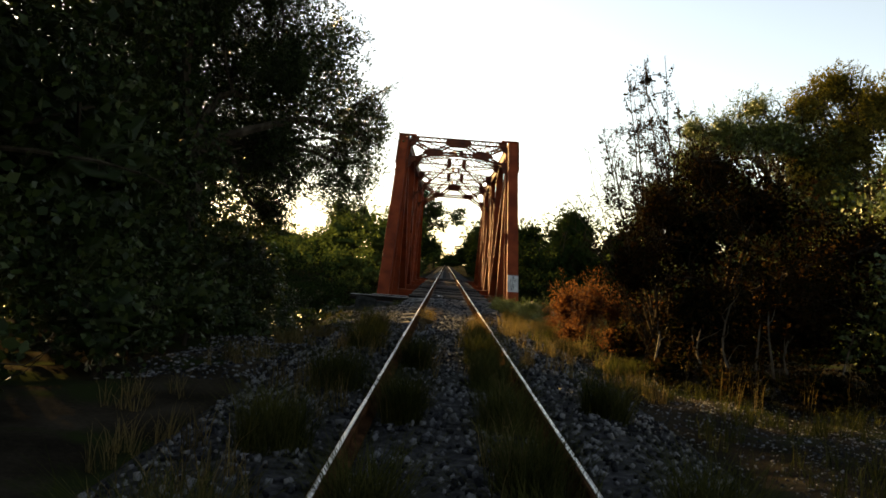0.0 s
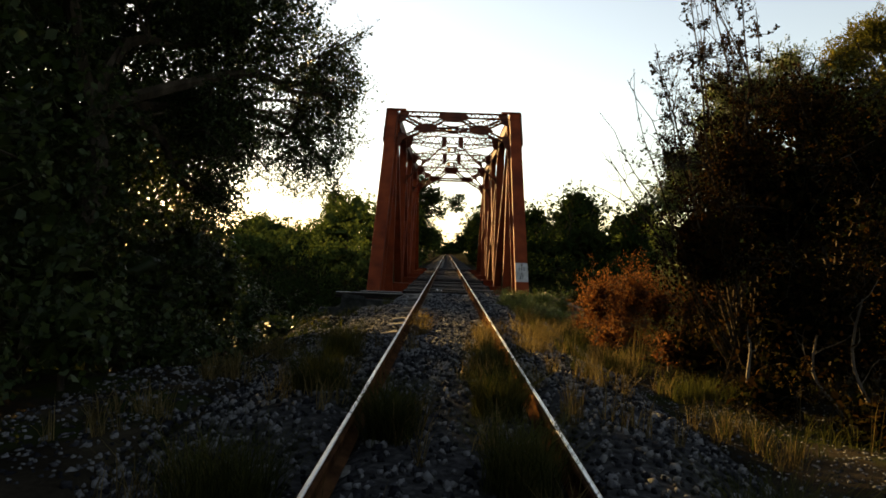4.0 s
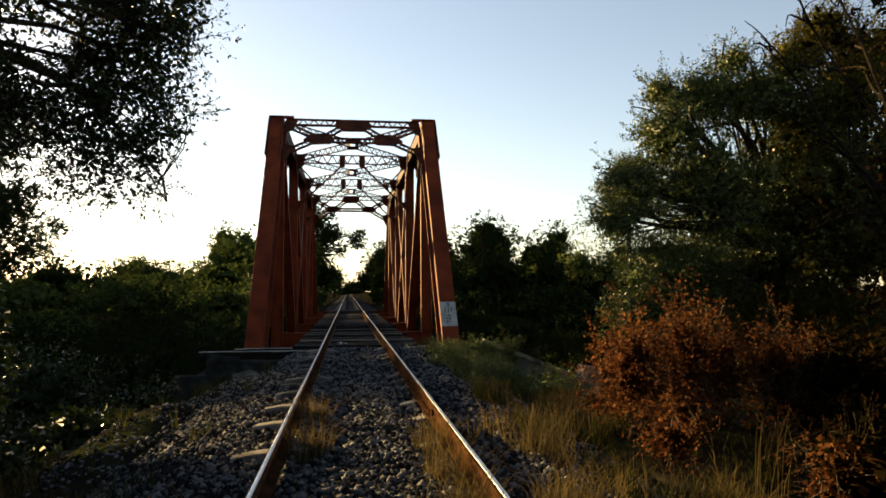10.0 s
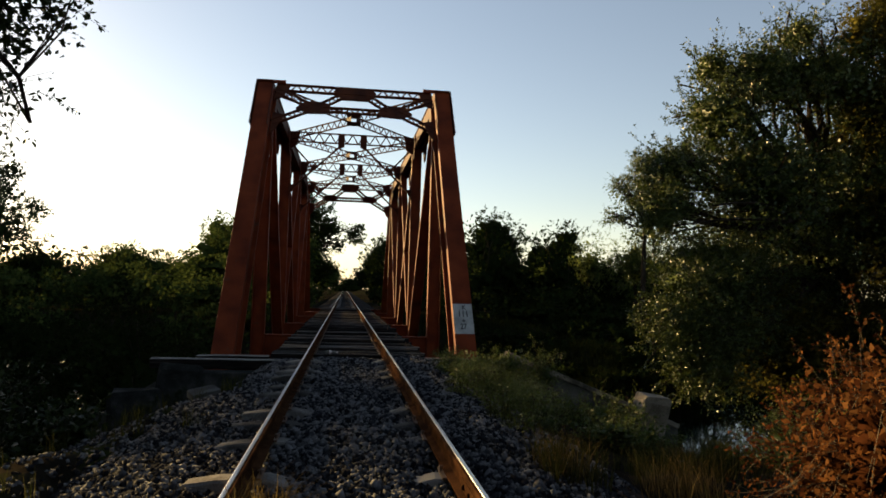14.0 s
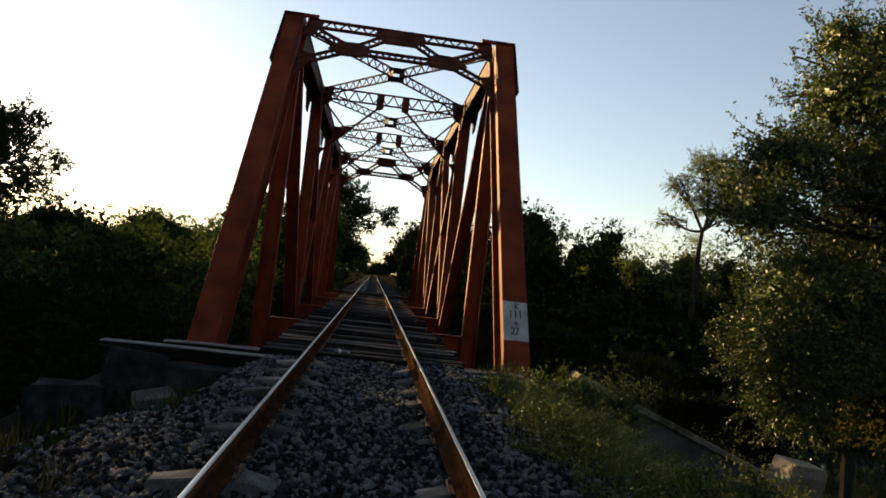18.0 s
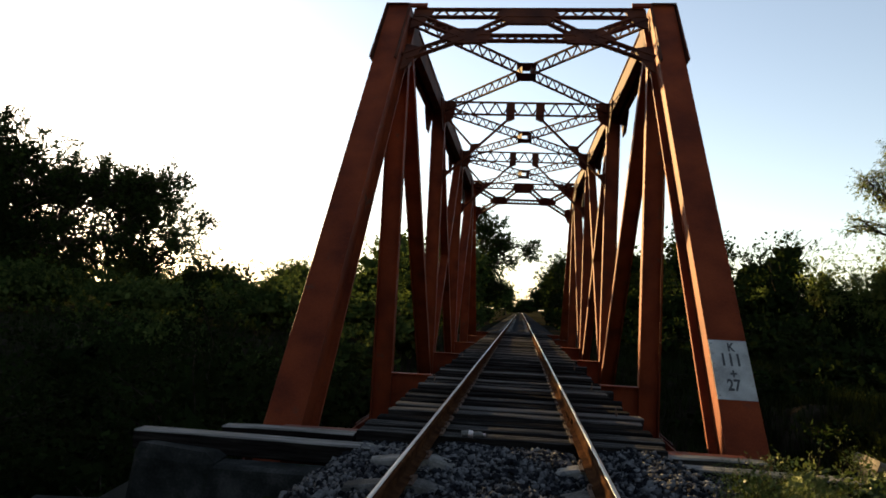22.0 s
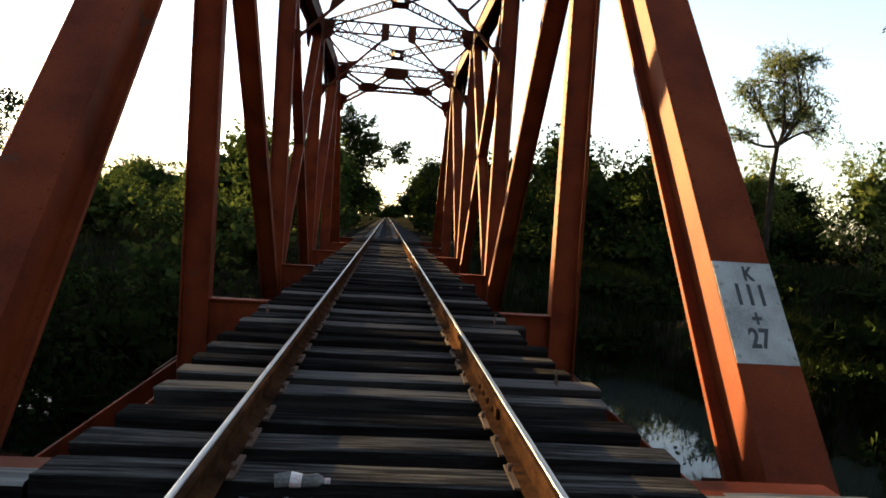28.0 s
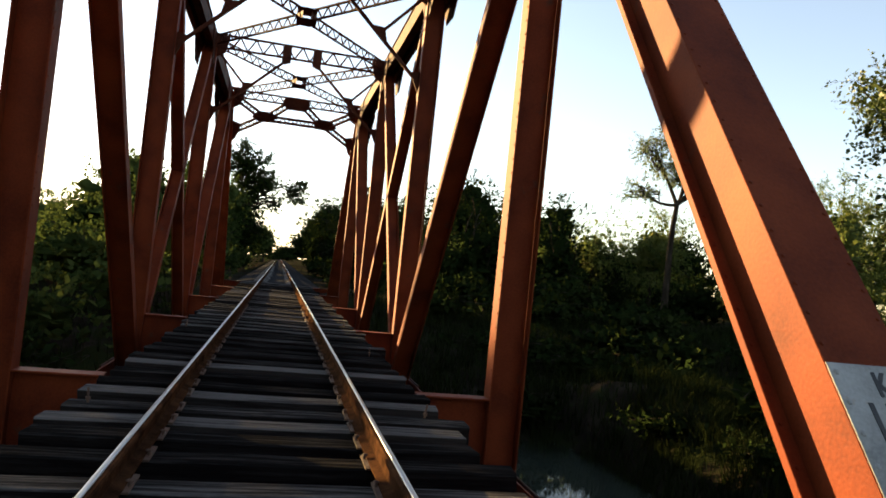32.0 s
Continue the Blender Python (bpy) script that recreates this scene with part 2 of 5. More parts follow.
class Shape:
    """Gathers vertices and faces of any size for one mesh."""

    def __init__(self):
        self.v, self.f, self.n = [], [], 0

    def add(self, verts, faces):
        self.v.append(np.asarray(verts, float).reshape(-1, 3))
        self.f += [tuple(i + self.n for i in f) for f in faces]
        self.n += len(self.v[-1])
        return self

    def prism(self, profile, a, b, up=(0, 0, 1), end=None):
        """Extrudes a closed profile of (side, up) from a to b; end: scale of the profile at b."""
        a, b = np.array(a, float), np.array(b, float)
        d = (b - a) / np.linalg.norm(b - a)
        s = np.cross(d, up)
        s = s / np.linalg.norm(s)
        u = np.cross(s, d)
        q = np.array(profile, float)
        ring = q[:, :1] * s + q[:, 1:] * u
        k = len(q)
        faces = [(i, (i + 1) % k, k + (i + 1) % k, k + i) for i in range(k)] + [tuple(range(k - 1, -1, -1)), tuple(range(k, 2 * k))]
        return self.add(np.concatenate([a + ring, b + ring * (1 if end is None else end)]), faces)

    def beam(self, a, b, w, h, up=(0, 0, 1), c=0.006):
        return self.prism(chamfered(w, h, c), a, b, up)

    def box(self, x0, x1, y0, y1, z0, z1, c=0.01):
        ym, zm = (y0 + y1) / 2, (z0 + z1) / 2
        return self.prism(chamfered(y1 - y0, z1 - z0, c), (x0, ym, zm), (x1, ym, zm))

    def tube(self, points, radii, sides=7):
        p = np.array(points, float)
        d = np.gradient(p, axis=0)
        d /= np.linalg.norm(d, axis=1, keepdims=True) + 1e-9
        ref = np.where(np.abs(d[:, 2:3]) > 0.9, np.array([[1.0, 0, 0]]), np.array([[0, 0, 1.0]]))
        s = np.cross(d, ref)
        s /= np.linalg.norm(s, axis=1, keepdims=True) + 1e-9
        u = np.cross(s, d)
        ang = np.arange(sides) * 2 * math.pi / sides
        r = np.array(radii, float)[:, None, None]
        ring = p[:, None] + r * (np.cos(ang)[None, :, None] * s[:, None] + np.sin(ang)[None, :, None] * u[:, None])
        m = len(p)
        faces = [(j * sides + i, j * sides + (i + 1) % sides, (j + 1) * sides + (i + 1) % sides, (j + 1) * sides + i) for j in range(m - 1) for i in range(sides)]
        faces += [tuple(range(sides - 1, -1, -1)), tuple(range((m - 1) * sides, m * sides))]
        return self.add(ring.reshape(-1, 3), faces)

    def dome(self, p, r, axis=(0, 0, 1), h=0.6, sides=6):
        """A rivet head."""
        ax = Vector(axis).normalized()
        q = ax.to_track_quat("Z", "Y")
        pts = []
        for rr, zz in ((1, 0), (0.75, 0.7)):
            for i in range(sides):
                t = i * 2 * math.pi / sides
                pts.append(Vector(p) + q @ Vector((r * rr * math.cos(t), r * rr * math.sin(t), r * h * zz)))
        pts.append(Vector(p) + q @ Vector((0, 0, r * h)))
        k = sides
        return self.add([tuple(v) for v in pts], [(i, (i + 1) % k, k + (i + 1) % k, k + i) for i in range(k)] + [(k + i, k + (i + 1) % k, 2 * k) for i in range(k)])

    def mesh(self, name):
        me = bpy.data.meshes.new(name)
        me.from_pydata(np.concatenate(self.v).tolist(), [], self.f)
        return me


def chamfered(w, h, c):
    x, y = w / 2, h / 2
    return [(-x + c, -y), (x - c, -y), (x, -y + c), (x, y - c), (x - c, y), (-x + c, y), (-x, y - c), (-x, -y + c)]


def sheet_mesh(name, verts, faces):
    """A mesh from arrays, all faces with the same number of corners."""
    me = bpy.data.meshes.new(name)
    k = faces.shape[1]
    me.vertices.add(len(verts))
    me.vertices.foreach_set("co", np.ascontiguousarray(verts, dtype=np.float32).ravel())
    me.loops.add(faces.size)
    me.loops.foreach_set("vertex_index", np.ascontiguousarray(faces, dtype=np.int32).ravel())
    me.polygons.add(len(faces))
    me.polygons.foreach_set("loop_start", np.arange(len(faces), dtype=np.int32) * k)
    me.update(calc_edges=True)
    return me


def part(name, shape, mat, parent=None, label=""):
    """Links a shape (or a mesh) as one object, under a thing or a part."""
    me = shape.mesh(name) if isinstance(shape, Shape) else shape
    if not me.materials:
        me.materials.append(mat)
    ob = new(name, me)
    ob.parent = parent
    if label:
        tagged(ob, label)
    return ob


def thing(name, label, category, at=(0, 0, 0), group="", kind=""):
    ob = new(name)
    ob.empty_display_size = 0.2
    ob.location = at
    return tagged(ob, label, category, group, kind)


# ---- ground ----
FILL_END, FAR_FILL = 33.6, 69.4
WATER_Z = -3.5


def smooth(a, b, x):
    t = np.clip((x - a) / (b - a), 0, 1)
    return t * t * (3 - 2 * t)


def ground_z(x, y):
    """The lie of the land: a bank for the track, cut by a river under the bridge."""
    x, y = np.asarray(x, float), np.asarray(y, float)
    wave = 0.05 * np.sin(x * 1.3 + y * 0.7) + 0.07 * np.sin(y * 0.43 - x * 0.6) + 0.03 * np.sin(x * 3.1 - y * 2.3)
    plain = -0.28 - 0.25 * smooth(3, 12, np.abs(x)) + wave
    plain = plain - 0.7 * smooth(2.7, 4.4, -x) * smooth(18.5, 21.5, y) * (1 - smooth(34, 40, y))
    near = smooth(24.5 + np.where(x < 0, 1.0, 0.0), np.where(x < 0, 38.0, 40.5), y)
    far = 1 - smooth(44, 70, y)
    valley = plain - 4.4 * near * far
    valley = valley + 2.3 * smooth(8.3, 11.2, x) * smooth(44.0, 46.6, y) * (1 - smooth(52, 60, y)) * (1 - 0.75 * smooth(13.0, 16.0, x))
    valley = valley + 1.3 * smooth(6, 10, x) * smooth(34.5, 37, y) * (1 - smooth(37.6, 39.6, y))
    crest = -0.3 - np.maximum(0, np.abs(x) - 2.4) / np.where(x > 0, 3.2, 2.2) - np.maximum(0, x - 5.2) * 0.4 + wave * 0.4 - 0.5 * smooth(29, 33, y) * smooth(1.6, 2.6, -x) * (y < 40)
    filled = (y < FILL_END) | (y > FAR_FILL)
    bank = np.where(filled, crest, -9)
    return np.where(np.abs(x) < 2.3, np.where(filled, -0.55, valley), np.maximum(valley, bank))


gx = np.unique(np.concatenate([np.linspace(-900, -60, 22), np.linspace(-60, -12, 33), np.linspace(-12, 12, 97), np.linspace(12, 60, 33), np.linspace(60, 900, 22)]))
gy = np.unique(np.concatenate([np.linspace(-600, -12, 18), np.linspace(-12, 33.5, 153), np.linspace(33.5, 33.7, 5), np.linspace(33.7, 80, 94), np.linspace(80, 200, 61), np.linspace(200, 1600, 30)]))
GX, GY = np.meshgrid(gx, gy)
nx, ny = len(gx), len(gy)
idx = np.arange(nx * ny).reshape(ny, nx)
gm = sheet_mesh("ground", np.stack([GX, GY, ground_z(GX, GY)], -1).reshape(-1, 3), np.stack([idx[:-1, :-1], idx[:-1, 1:], idx[1:, 1:], idx[1:, :-1]], -1).reshape(-1, 4))
gm.materials.append(GROUND)
gm.polygons.foreach_set("use_smooth", np.ones(len(gm.polygons), dtype=bool))
tagged(new("ground", gm), "dry brown soil with leaf litter, falling to a river", "ground", kind="structure")
wm = sheet_mesh("water", np.array([(-300, 30, WATER_Z), (300, 30, WATER_Z), (300, 80, WATER_Z), (-300, 80, WATER_Z)], float), np.array([[0, 1, 2, 3]]))
wm.materials.append(WATER)
tagged(new("water", wm), "dark still river water reflecting trees and sky", "water", kind="structure")
# ---- abutments ----
def abutment(y0, sgn, label):
    ab = thing("bridge_abutment", label, "abutment", (0, y0, 0), kind="structure")
    part("seat", Shape().box(-3.7, 3.7, min(0, sgn * 2.1), max(0, sgn * 2.1), -6, -1.05, 0.03), CONCRETE, ab)
    # the shadow over the backwall is put into its concrete colour
    part("backwall", Shape().box(-3.3, 3.3, min(0, -sgn * 0.35) - 0.03 * sgn, max(0, -sgn * 0.35) - 0.03 * sgn, -6, -0.3, 0.03), CONCRETE_SHADED, ab)
    for side in (-1, 1):
        w = Shape()
        drop = 0.394 if side > 0 else 0.62
        x0, x1 = 3.3 * side, 7.0 * side
        ya, yb = -0.2 * sgn, 0.15 * sgn
        top0 = 0.06 if side > 0 else -0.3
        top1 = top0 - drop * 3.7
        w.add([(x0, ya, -6), (x0, yb, -6), (x0, yb, top0), (x0, ya, top0), (x1, ya, -6), (x1, yb, -6), (x1, yb, top1), (x1, ya, top1)], [(0, 1, 2, 3), (7, 6, 5, 4), (0, 4, 5, 1), (1, 5, 6, 2), (2, 6, 7, 3), (3, 7, 4, 0)])
        wing = part("wing_wall", w, CONCRETE, ab, "sloping grey concrete wing wall")
        if side > 0:
            # bright strip added on the wall top, coloured as if the sun lit it
            ym = (ya + yb) / 2
            part("coping", Shape().beam((x0, ym, top0 + 0.04), (x1, ym, top1 + 0.04), 0.46, 0.1, (0, 0, 1), 0.012), SUNLIT_CONCRETE, wing, "pale coping strip coloured as sunlit")
    return ab


abutment(FILL_END, 1, "stained grey concrete abutment under the bridge end")
abutment(FAR_FILL, -1, "stained grey concrete abutment on the far bank")

# ---- bridge ----
Y1, PANEL, TOP = 40.98, 6.962, 7.7
U = [Y1 + i * PANEL for i in range(4)]
L = [Y1 - PANEL + i * PANEL for i in range(6)]
XC = 2.72
CH = 7.42
BOT = -1.25
YM = (L[0] + L[5]) / 2
bridge = thing("truss_bridge", "rust-red riveted steel truss railway bridge over a river", "bridge")


def lattice(parent, name, a, b, depth, pitch, face, bars=0.05, label=""):
    """A laced strut from a to b: two angle chords and zigzag bars between them; face: the way from chord to chord."""
    a, b, face = Vector(a), Vector(b), Vector(face).normalized()
    d = (b - a).normalized()
    face = (face - d * face.dot(d)).normalized()
    out = d.cross(face)
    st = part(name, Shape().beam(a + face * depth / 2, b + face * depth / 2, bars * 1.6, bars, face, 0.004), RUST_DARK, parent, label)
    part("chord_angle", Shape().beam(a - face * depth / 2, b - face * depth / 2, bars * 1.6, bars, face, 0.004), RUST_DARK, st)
    n = max(2, round((b - a).length / pitch))
    step = (b - a).length / n
    meshes = []
    for s in (1, -1):
        meshes.append(Shape().beam(tuple(-d * step / 2 - face * (depth / 2) * s), tuple(d * step / 2 + face * (depth / 2) * s), 0.012, 0.045, tuple(out.cross(d) if s else out), 0.002).mesh("lacing_bar"))
    for i in range(n):
        o = part("lacing_bar", meshes[i % 2], RUST_DARK, st)
        o.location = a + d * step * (i + 0.5) + out * 0.012 * (1 if i % 2 else -1)
    return st


def gusset(parent, corners, normal, t=0.03, name="gusset_plate"):
    """A flat plate through given corners."""
    c = np.array(corners, float)
    off = np.array(Vector(normal).normalized()) * t / 2
    k = len(c)
    faces = [tuple(range(k)), tuple(range(2 * k - 1, k - 1, -1))] + [(i, k + i, k + (i + 1) % k, (i + 1) % k) for i in range(k)]
    return part(name, Shape().add(np.concatenate([c + off, c - off]), faces), RUST_DARK, parent)


def mirrored(y, far):
    return 2 * YM - y if far else y


RIVET = Shape().dome((0, 0, 0), 0.017, (0, 0, 1)).mesh("rivet")


def rivets(parent, a, b, n, normal, r=1.0):
    """A row of rivet heads."""
    q = Vector(normal).normalized().to_track_quat("Z", "Y")
    for i in range(n):
        o = part("rivet", RIVET, RUST, parent)
        o.location = Vector(a).lerp(Vector(b), i / max(1, n - 1))
        o.rotation_mode = "QUATERNION"
        o.rotation_quaternion = q
        o.scale = (r, r, r)


POST_DIR = Vector((0, 0.603, 0.798))
for far in (False, True):
    g = -1 if far else 1
    for side in (-1, 1):
        m = lambda x, y, z: (side * x, mirrored(y, far), z)
        nrm = Vector((0, -0.798 * g, 0.603))
        along = Vector((0, 0.603 * g, 0.798))
        foot = Vector(m(0, 34.5, -0.9))
        head = Vector(m(0, 41.0, 7.7))
        xs = Vector((side, 0, 0))
        post = part("end_post", Shape().beam(foot + xs * 2.715, head + xs * 2.715, 0.474, 0.022, nrm, 0.004), RUST, bridge, "inclined riveted steel end post with a lipped inner flange")
        for x in (2.497, 2.93):
            part("web_plate", Shape().beam(foot + xs * x - nrm * 0.191, head + xs * x - nrm * 0.191, 0.02, 0.36, nrm, 0.004), RUST, post)
        part("inner_flange", Shape().beam(foot + xs * 2.44 - nrm * 0.362, head + xs * 2.44 - nrm * 0.362, 0.12, 0.02, nrm, 0.004), RUST, post)
        part("flange_lip", Shape().beam(foot + xs * 2.384 - nrm * 0.345, head + xs * 2.384 - nrm * 0.345, 0.016, 0.05, nrm, 0.003), RUST, post)
        part("back_plate", Shape().beam(foot + xs * 2.72 - nrm * 0.385, head + xs * 2.72 - nrm * 0.385, 0.41, 0.018, nrm, 0.004), RUST, post)
        if not far:
            for x in (2.51, 2.92):
                rivets(post, foot + xs * x + nrm * 0.011 + along * 2.56, head + xs * x + nrm * 0.011, 48, nrm, 0.8)
            rivets(post, foot + xs * 2.44 - nrm * 0.352 + along * 1.2, head + xs * 2.44 - nrm * 0.352, 44, nrm, 0.8)
        # head of the post: cap and gussets at the corner
        part("cap_plate", Shape().beam(head + xs * 2.52 + along * 0.0, head + xs * 2.52 - along * 0.12, 0.8, 0.05, nrm, 0.004), RUST, post)
        for x in (2.5, 2.99):
            gusset(post, [m(x, 39.6, 6.05), m(x, 40.6, 6.0), m(x, 42.3, 7.0), m(x, 42.3, 7.66), m(x, 40.9, 7.66)], xs, 0.024)
        # bearing foot
        part("shoe_plate", Shape().box(*sorted((side * 2.42, side * 3.06)), *sorted((mirrored(33.95, far), mirrored(35.0, far))), -1.04, -0.86, 0.02), RUST_DARK, post)
        gusset(post, [m(2.52, 34.0, -0.9), m(2.52, 35.9, -0.9), m(2.52, 35.9, -0.6), m(2.52, 35.2, -0.35), m(2.52, 34.7, -0.45)], xs, 0.022)
        gusset(post, [m(3.0, 34.0, -0.9), m(3.0, 35.9, -0.9), m(3.0, 35.9, -0.6), m(3.0, 35.2, -0.35), m(3.0, 34.7, -0.45)], xs, 0.022)

for side in (-1, 1):
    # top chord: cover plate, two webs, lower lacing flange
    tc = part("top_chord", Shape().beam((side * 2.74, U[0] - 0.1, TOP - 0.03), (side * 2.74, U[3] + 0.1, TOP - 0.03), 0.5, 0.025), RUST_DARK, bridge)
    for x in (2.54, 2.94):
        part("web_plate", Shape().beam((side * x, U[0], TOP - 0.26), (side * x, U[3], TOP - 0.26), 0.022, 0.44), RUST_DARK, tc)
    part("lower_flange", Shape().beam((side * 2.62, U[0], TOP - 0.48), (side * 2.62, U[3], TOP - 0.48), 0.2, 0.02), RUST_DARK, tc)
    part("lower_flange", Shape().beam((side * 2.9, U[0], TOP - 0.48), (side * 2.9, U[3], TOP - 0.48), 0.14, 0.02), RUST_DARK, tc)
    bc = part("bottom_chord", Shape().beam((side * 2.58, L[0], BOT), (side * 2.58, L[5], BOT), 0.03, 0.46), RUST, bridge)
    part("chord_web", Shape().beam((side * 2.92, L[0], BOT), (side * 2.92, L[5], BOT), 0.03, 0.46), RUST, bc)
    part("chord_flange", Shape().beam((side * 2.75, L[0], BOT - 0.22), (side * 2.75, L[5], BOT - 0.22), 0.44, 0.02), RUST, bc)
    for i in range(4):
        y = U[i]
        v = part("vertical_post", Shape().beam((side * 2.65, y, BOT), (side * 2.65, y, TOP - 0.5), 0.014, 0.36, (1, 0, 0)), RUST, bridge, "riveted steel post with lit flange edges")
        for x in (2.46, 2.84):
            part("post_flange", Shape().beam((side * x, y, BOT), (side * x, y, TOP - 0.5), 0.24, 0.018, (1, 0, 0), 0.004), RUST, v)
        rivets(v, (side * 2.449, y - 0.09, 0.1), (side * 2.449, y - 0.09, 6.4), 40 if i == 0 else 14, (-side, 0, 0), 0.8)
        # chord joints
        for x in (2.5, 2.99):
            if 0 < i < 3:
                gusset(tc, [(side * x, y - 0.75, TOP - 0.1), (side * x, y + 0.75, TOP - 0.1), (side * x, y + 0.75, TOP - 0.5), (side * x, y + 0.3, TOP - 1.0), (side * x, y - 0.3, TOP - 1.0), (side * x, y - 0.75, TOP - 0.5)], (1, 0, 0), 0.022)
            gusset(bc, [(side * x, y - 0.7, BOT + 0.23), (side * x, y + 0.7, BOT + 0.23), (side * x, y + 0.7, BOT - 0.2), (side * x, y - 0.7, BOT - 0.2)], (1, 0, 0), 0.022)
    # diagonals
    for ya, yb, w in ((U[0], L[2], 0.34), (U[3], L[3], 0.34), (U[1], L[3], 0.24), (U[2], L[2], 0.24)):
        a, b = Vector((side * 2.65, ya, TOP - 0.3)), Vector((side * 2.65, yb, BOT + 0.1))
        d = (b - a).normalized()
        nr = Vector((1, 0, 0)).cross(d)
        dg = part("diagonal", Shape().beam(a, b, 0.014, w, (1, 0, 0)) if w > 0.2 else Shape().beam(a, b, 0.1, 0.03, (1, 0, 0)), RUST, bridge)
        for x in ((w / 2 + 0.009, -w / 2 - 0.009) if w > 0.2 else (0.12, -0.12)):
            part("diagonal_flange", Shape().beam(a + Vector((x, 0, 0)), b + Vector((x, 0, 0)), 0.22 if w > 0.2 else 0.1, 0.018, (1, 0, 0), 0.004), RUST, dg)

# floor beams and stringers
for i in range(6):
    y = L[i] + (0.25 if i == 0 else -0.25 if i == 5 else 0)
    fb = part("floor_beam", Shape().beam((-2.46, y, -0.56), (2.46, y, -0.56), 0.02, 0.94), RUST, bridge, "deep riveted steel floor beam")
    part("beam_flange", Shape().beam((-2.46, y, -1.03), (2.46, y, -1.03), 0.3, 0.022), RUST, fb)
    for side in (-1, 1):
        part("beam_flange", Shape().beam((side * 1.62, y, -0.082), (side * 2.46, y, -0.082), 0.22, 0.022, (0, 0, 1), 0.004), RUST, fb, "bare worn upper flange")
        part("stiffener", Shape().beam((side * 1.7, y - 0.05, -0.95), (side * 1.7, y - 0.05, -0.12), 0.08, 0.02, (0, 1, 0)), RUST, fb)
for x in (-0.95, 0.95):
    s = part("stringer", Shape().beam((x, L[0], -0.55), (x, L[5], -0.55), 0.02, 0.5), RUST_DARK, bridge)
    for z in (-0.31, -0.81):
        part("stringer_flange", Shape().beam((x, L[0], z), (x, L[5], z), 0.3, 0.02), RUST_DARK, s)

# portals
for far in (False, True):
    g = -1 if far else 1
    pd = Vector((0, 0.603 * g, 0.798))
    o = Vector((0, mirrored(40.86, far), 7.53)) - Vector((0, -0.798 * g, 0.603)) * 0.1
    P = lambda x, down: o + Vector((x, 0, 0)) - pd * down
    fr = lattice(bridge, "portal_strut", P(-2.36, 0), P(2.36, 0), 0.3, 0.19, pd, label="laced portal strut with a solid middle plate")
    nrm = (0, -0.798 * g, 0.603)
    k, bar = (0.06, 0.07) if far else (0.0, 0.048)
    gusset(fr, [P(-0.5 + k, -0.17), P(0.5 - k, -0.17), P(0.66 - 2 * k, 0.05), P(0.42 - k / 2, 0.42 - k), P(-0.42 + k / 2, 0.42 - k), P(-0.66 + 2 * k, 0.05)], nrm, 0.05)
    for s in (-1, 1):
        gusset(fr, [P(s * (0.7 + k / 2), 0.82 - k), P(s * 0.95, 0.6), P(s * (1.5 - k / 2), 0.62), P(s * (1.75 - k), 0.95 - k), P(s * (1.4 - k / 2), 1.16 - 1.5 * k), P(s * (0.8 + k / 2), 1.12 - 1.5 * k)], nrm, 0.05)
        lattice(bridge, "portal_brace", P(s * 0.36, 0.2), P(s * 1.05, 0.82), 0.2, 0.16, pd, bar)
        lattice(bridge, "portal_brace", P(s * 2.36, 0.14), P(s * 1.3, 0.84), 0.2, 0.16, pd, bar)
        lattice(bridge, "portal_brace", P(s * 1.3, 0.92), P(s * 2.38, 1.64), 0.2, 0.16, pd, bar)
        gusset(fr, [P(s * 2.05, 1.3), P(s * 2.4, 1.2), P(s * 2.4, 2.1), P(s * 2.28, 1.95)], nrm, 0.04)
        gusset(fr, [P(s * 1.95, -0.16), P(s * 2.4, -0.16), P(s * 2.4, 0.6), P(s * 2.15, 0.45)], nrm, 0.04)
    lattice(bridge, "portal_brace", P(-0.95, 0.94 - k), P(0.95, 0.94 - k), 0.2, 0.16, pd, bar)

# sway struts with knees
for y in (U[1], U[2]):
    ss = lattice(bridge, "sway_strut", (-2.5, y, CH + 0.02), (2.5, y, CH + 0.02), 0.38, 0.23, (0, 0, 1), label="laced cross strut with two solid plates")
    for s in (-1, 1):
        gusset(ss, [(s * 0.32, y, CH + 0.22), (s * 0.58, y, CH + 0.22), (s * 0.58, y, CH - 0.32), (s * 0.5, y, CH - 0.38), (s * 0.32, y, CH - 0.3)], (0, 1, 0), 0.06)
        part("knee_brace", Shape().beam((s * 0.48, y, CH - 0.28), (s * 2.48, y, CH - 2.2), 0.07, 0.07, (0, 1, 0)), RUST_DARK, bridge)
        part("knee_brace", Shape().beam((s * 2.4, y, CH - 0.3), (s * 1.52, y, CH - 1.24), 0.06, 0.06, (0, 1, 0)), RUST_DARK, bridge)
        gusset(ss, [(s * 1.36, y, CH - 1.08), (s * 1.62, y, CH - 1.1), (s * 1.7, y, CH - 1.45), (s * 1.45, y, CH - 1.25)], (0, 1, 0), 0.04)
        gusset(ss, [(s * 2.25, y, CH - 1.95), (s * 2.5, y, CH - 1.9), (s * 2.5, y, CH - 2.5)], (0, 1, 0), 0.04)
        gusset(ss, [(s * 2.1, y, CH + 0.22), (s * 2.5, y, CH + 0.22), (s * 2.5, y, CH - 0.5), (s * 2.2, y, CH - 0.3)], (0, 1, 0), 0.05)

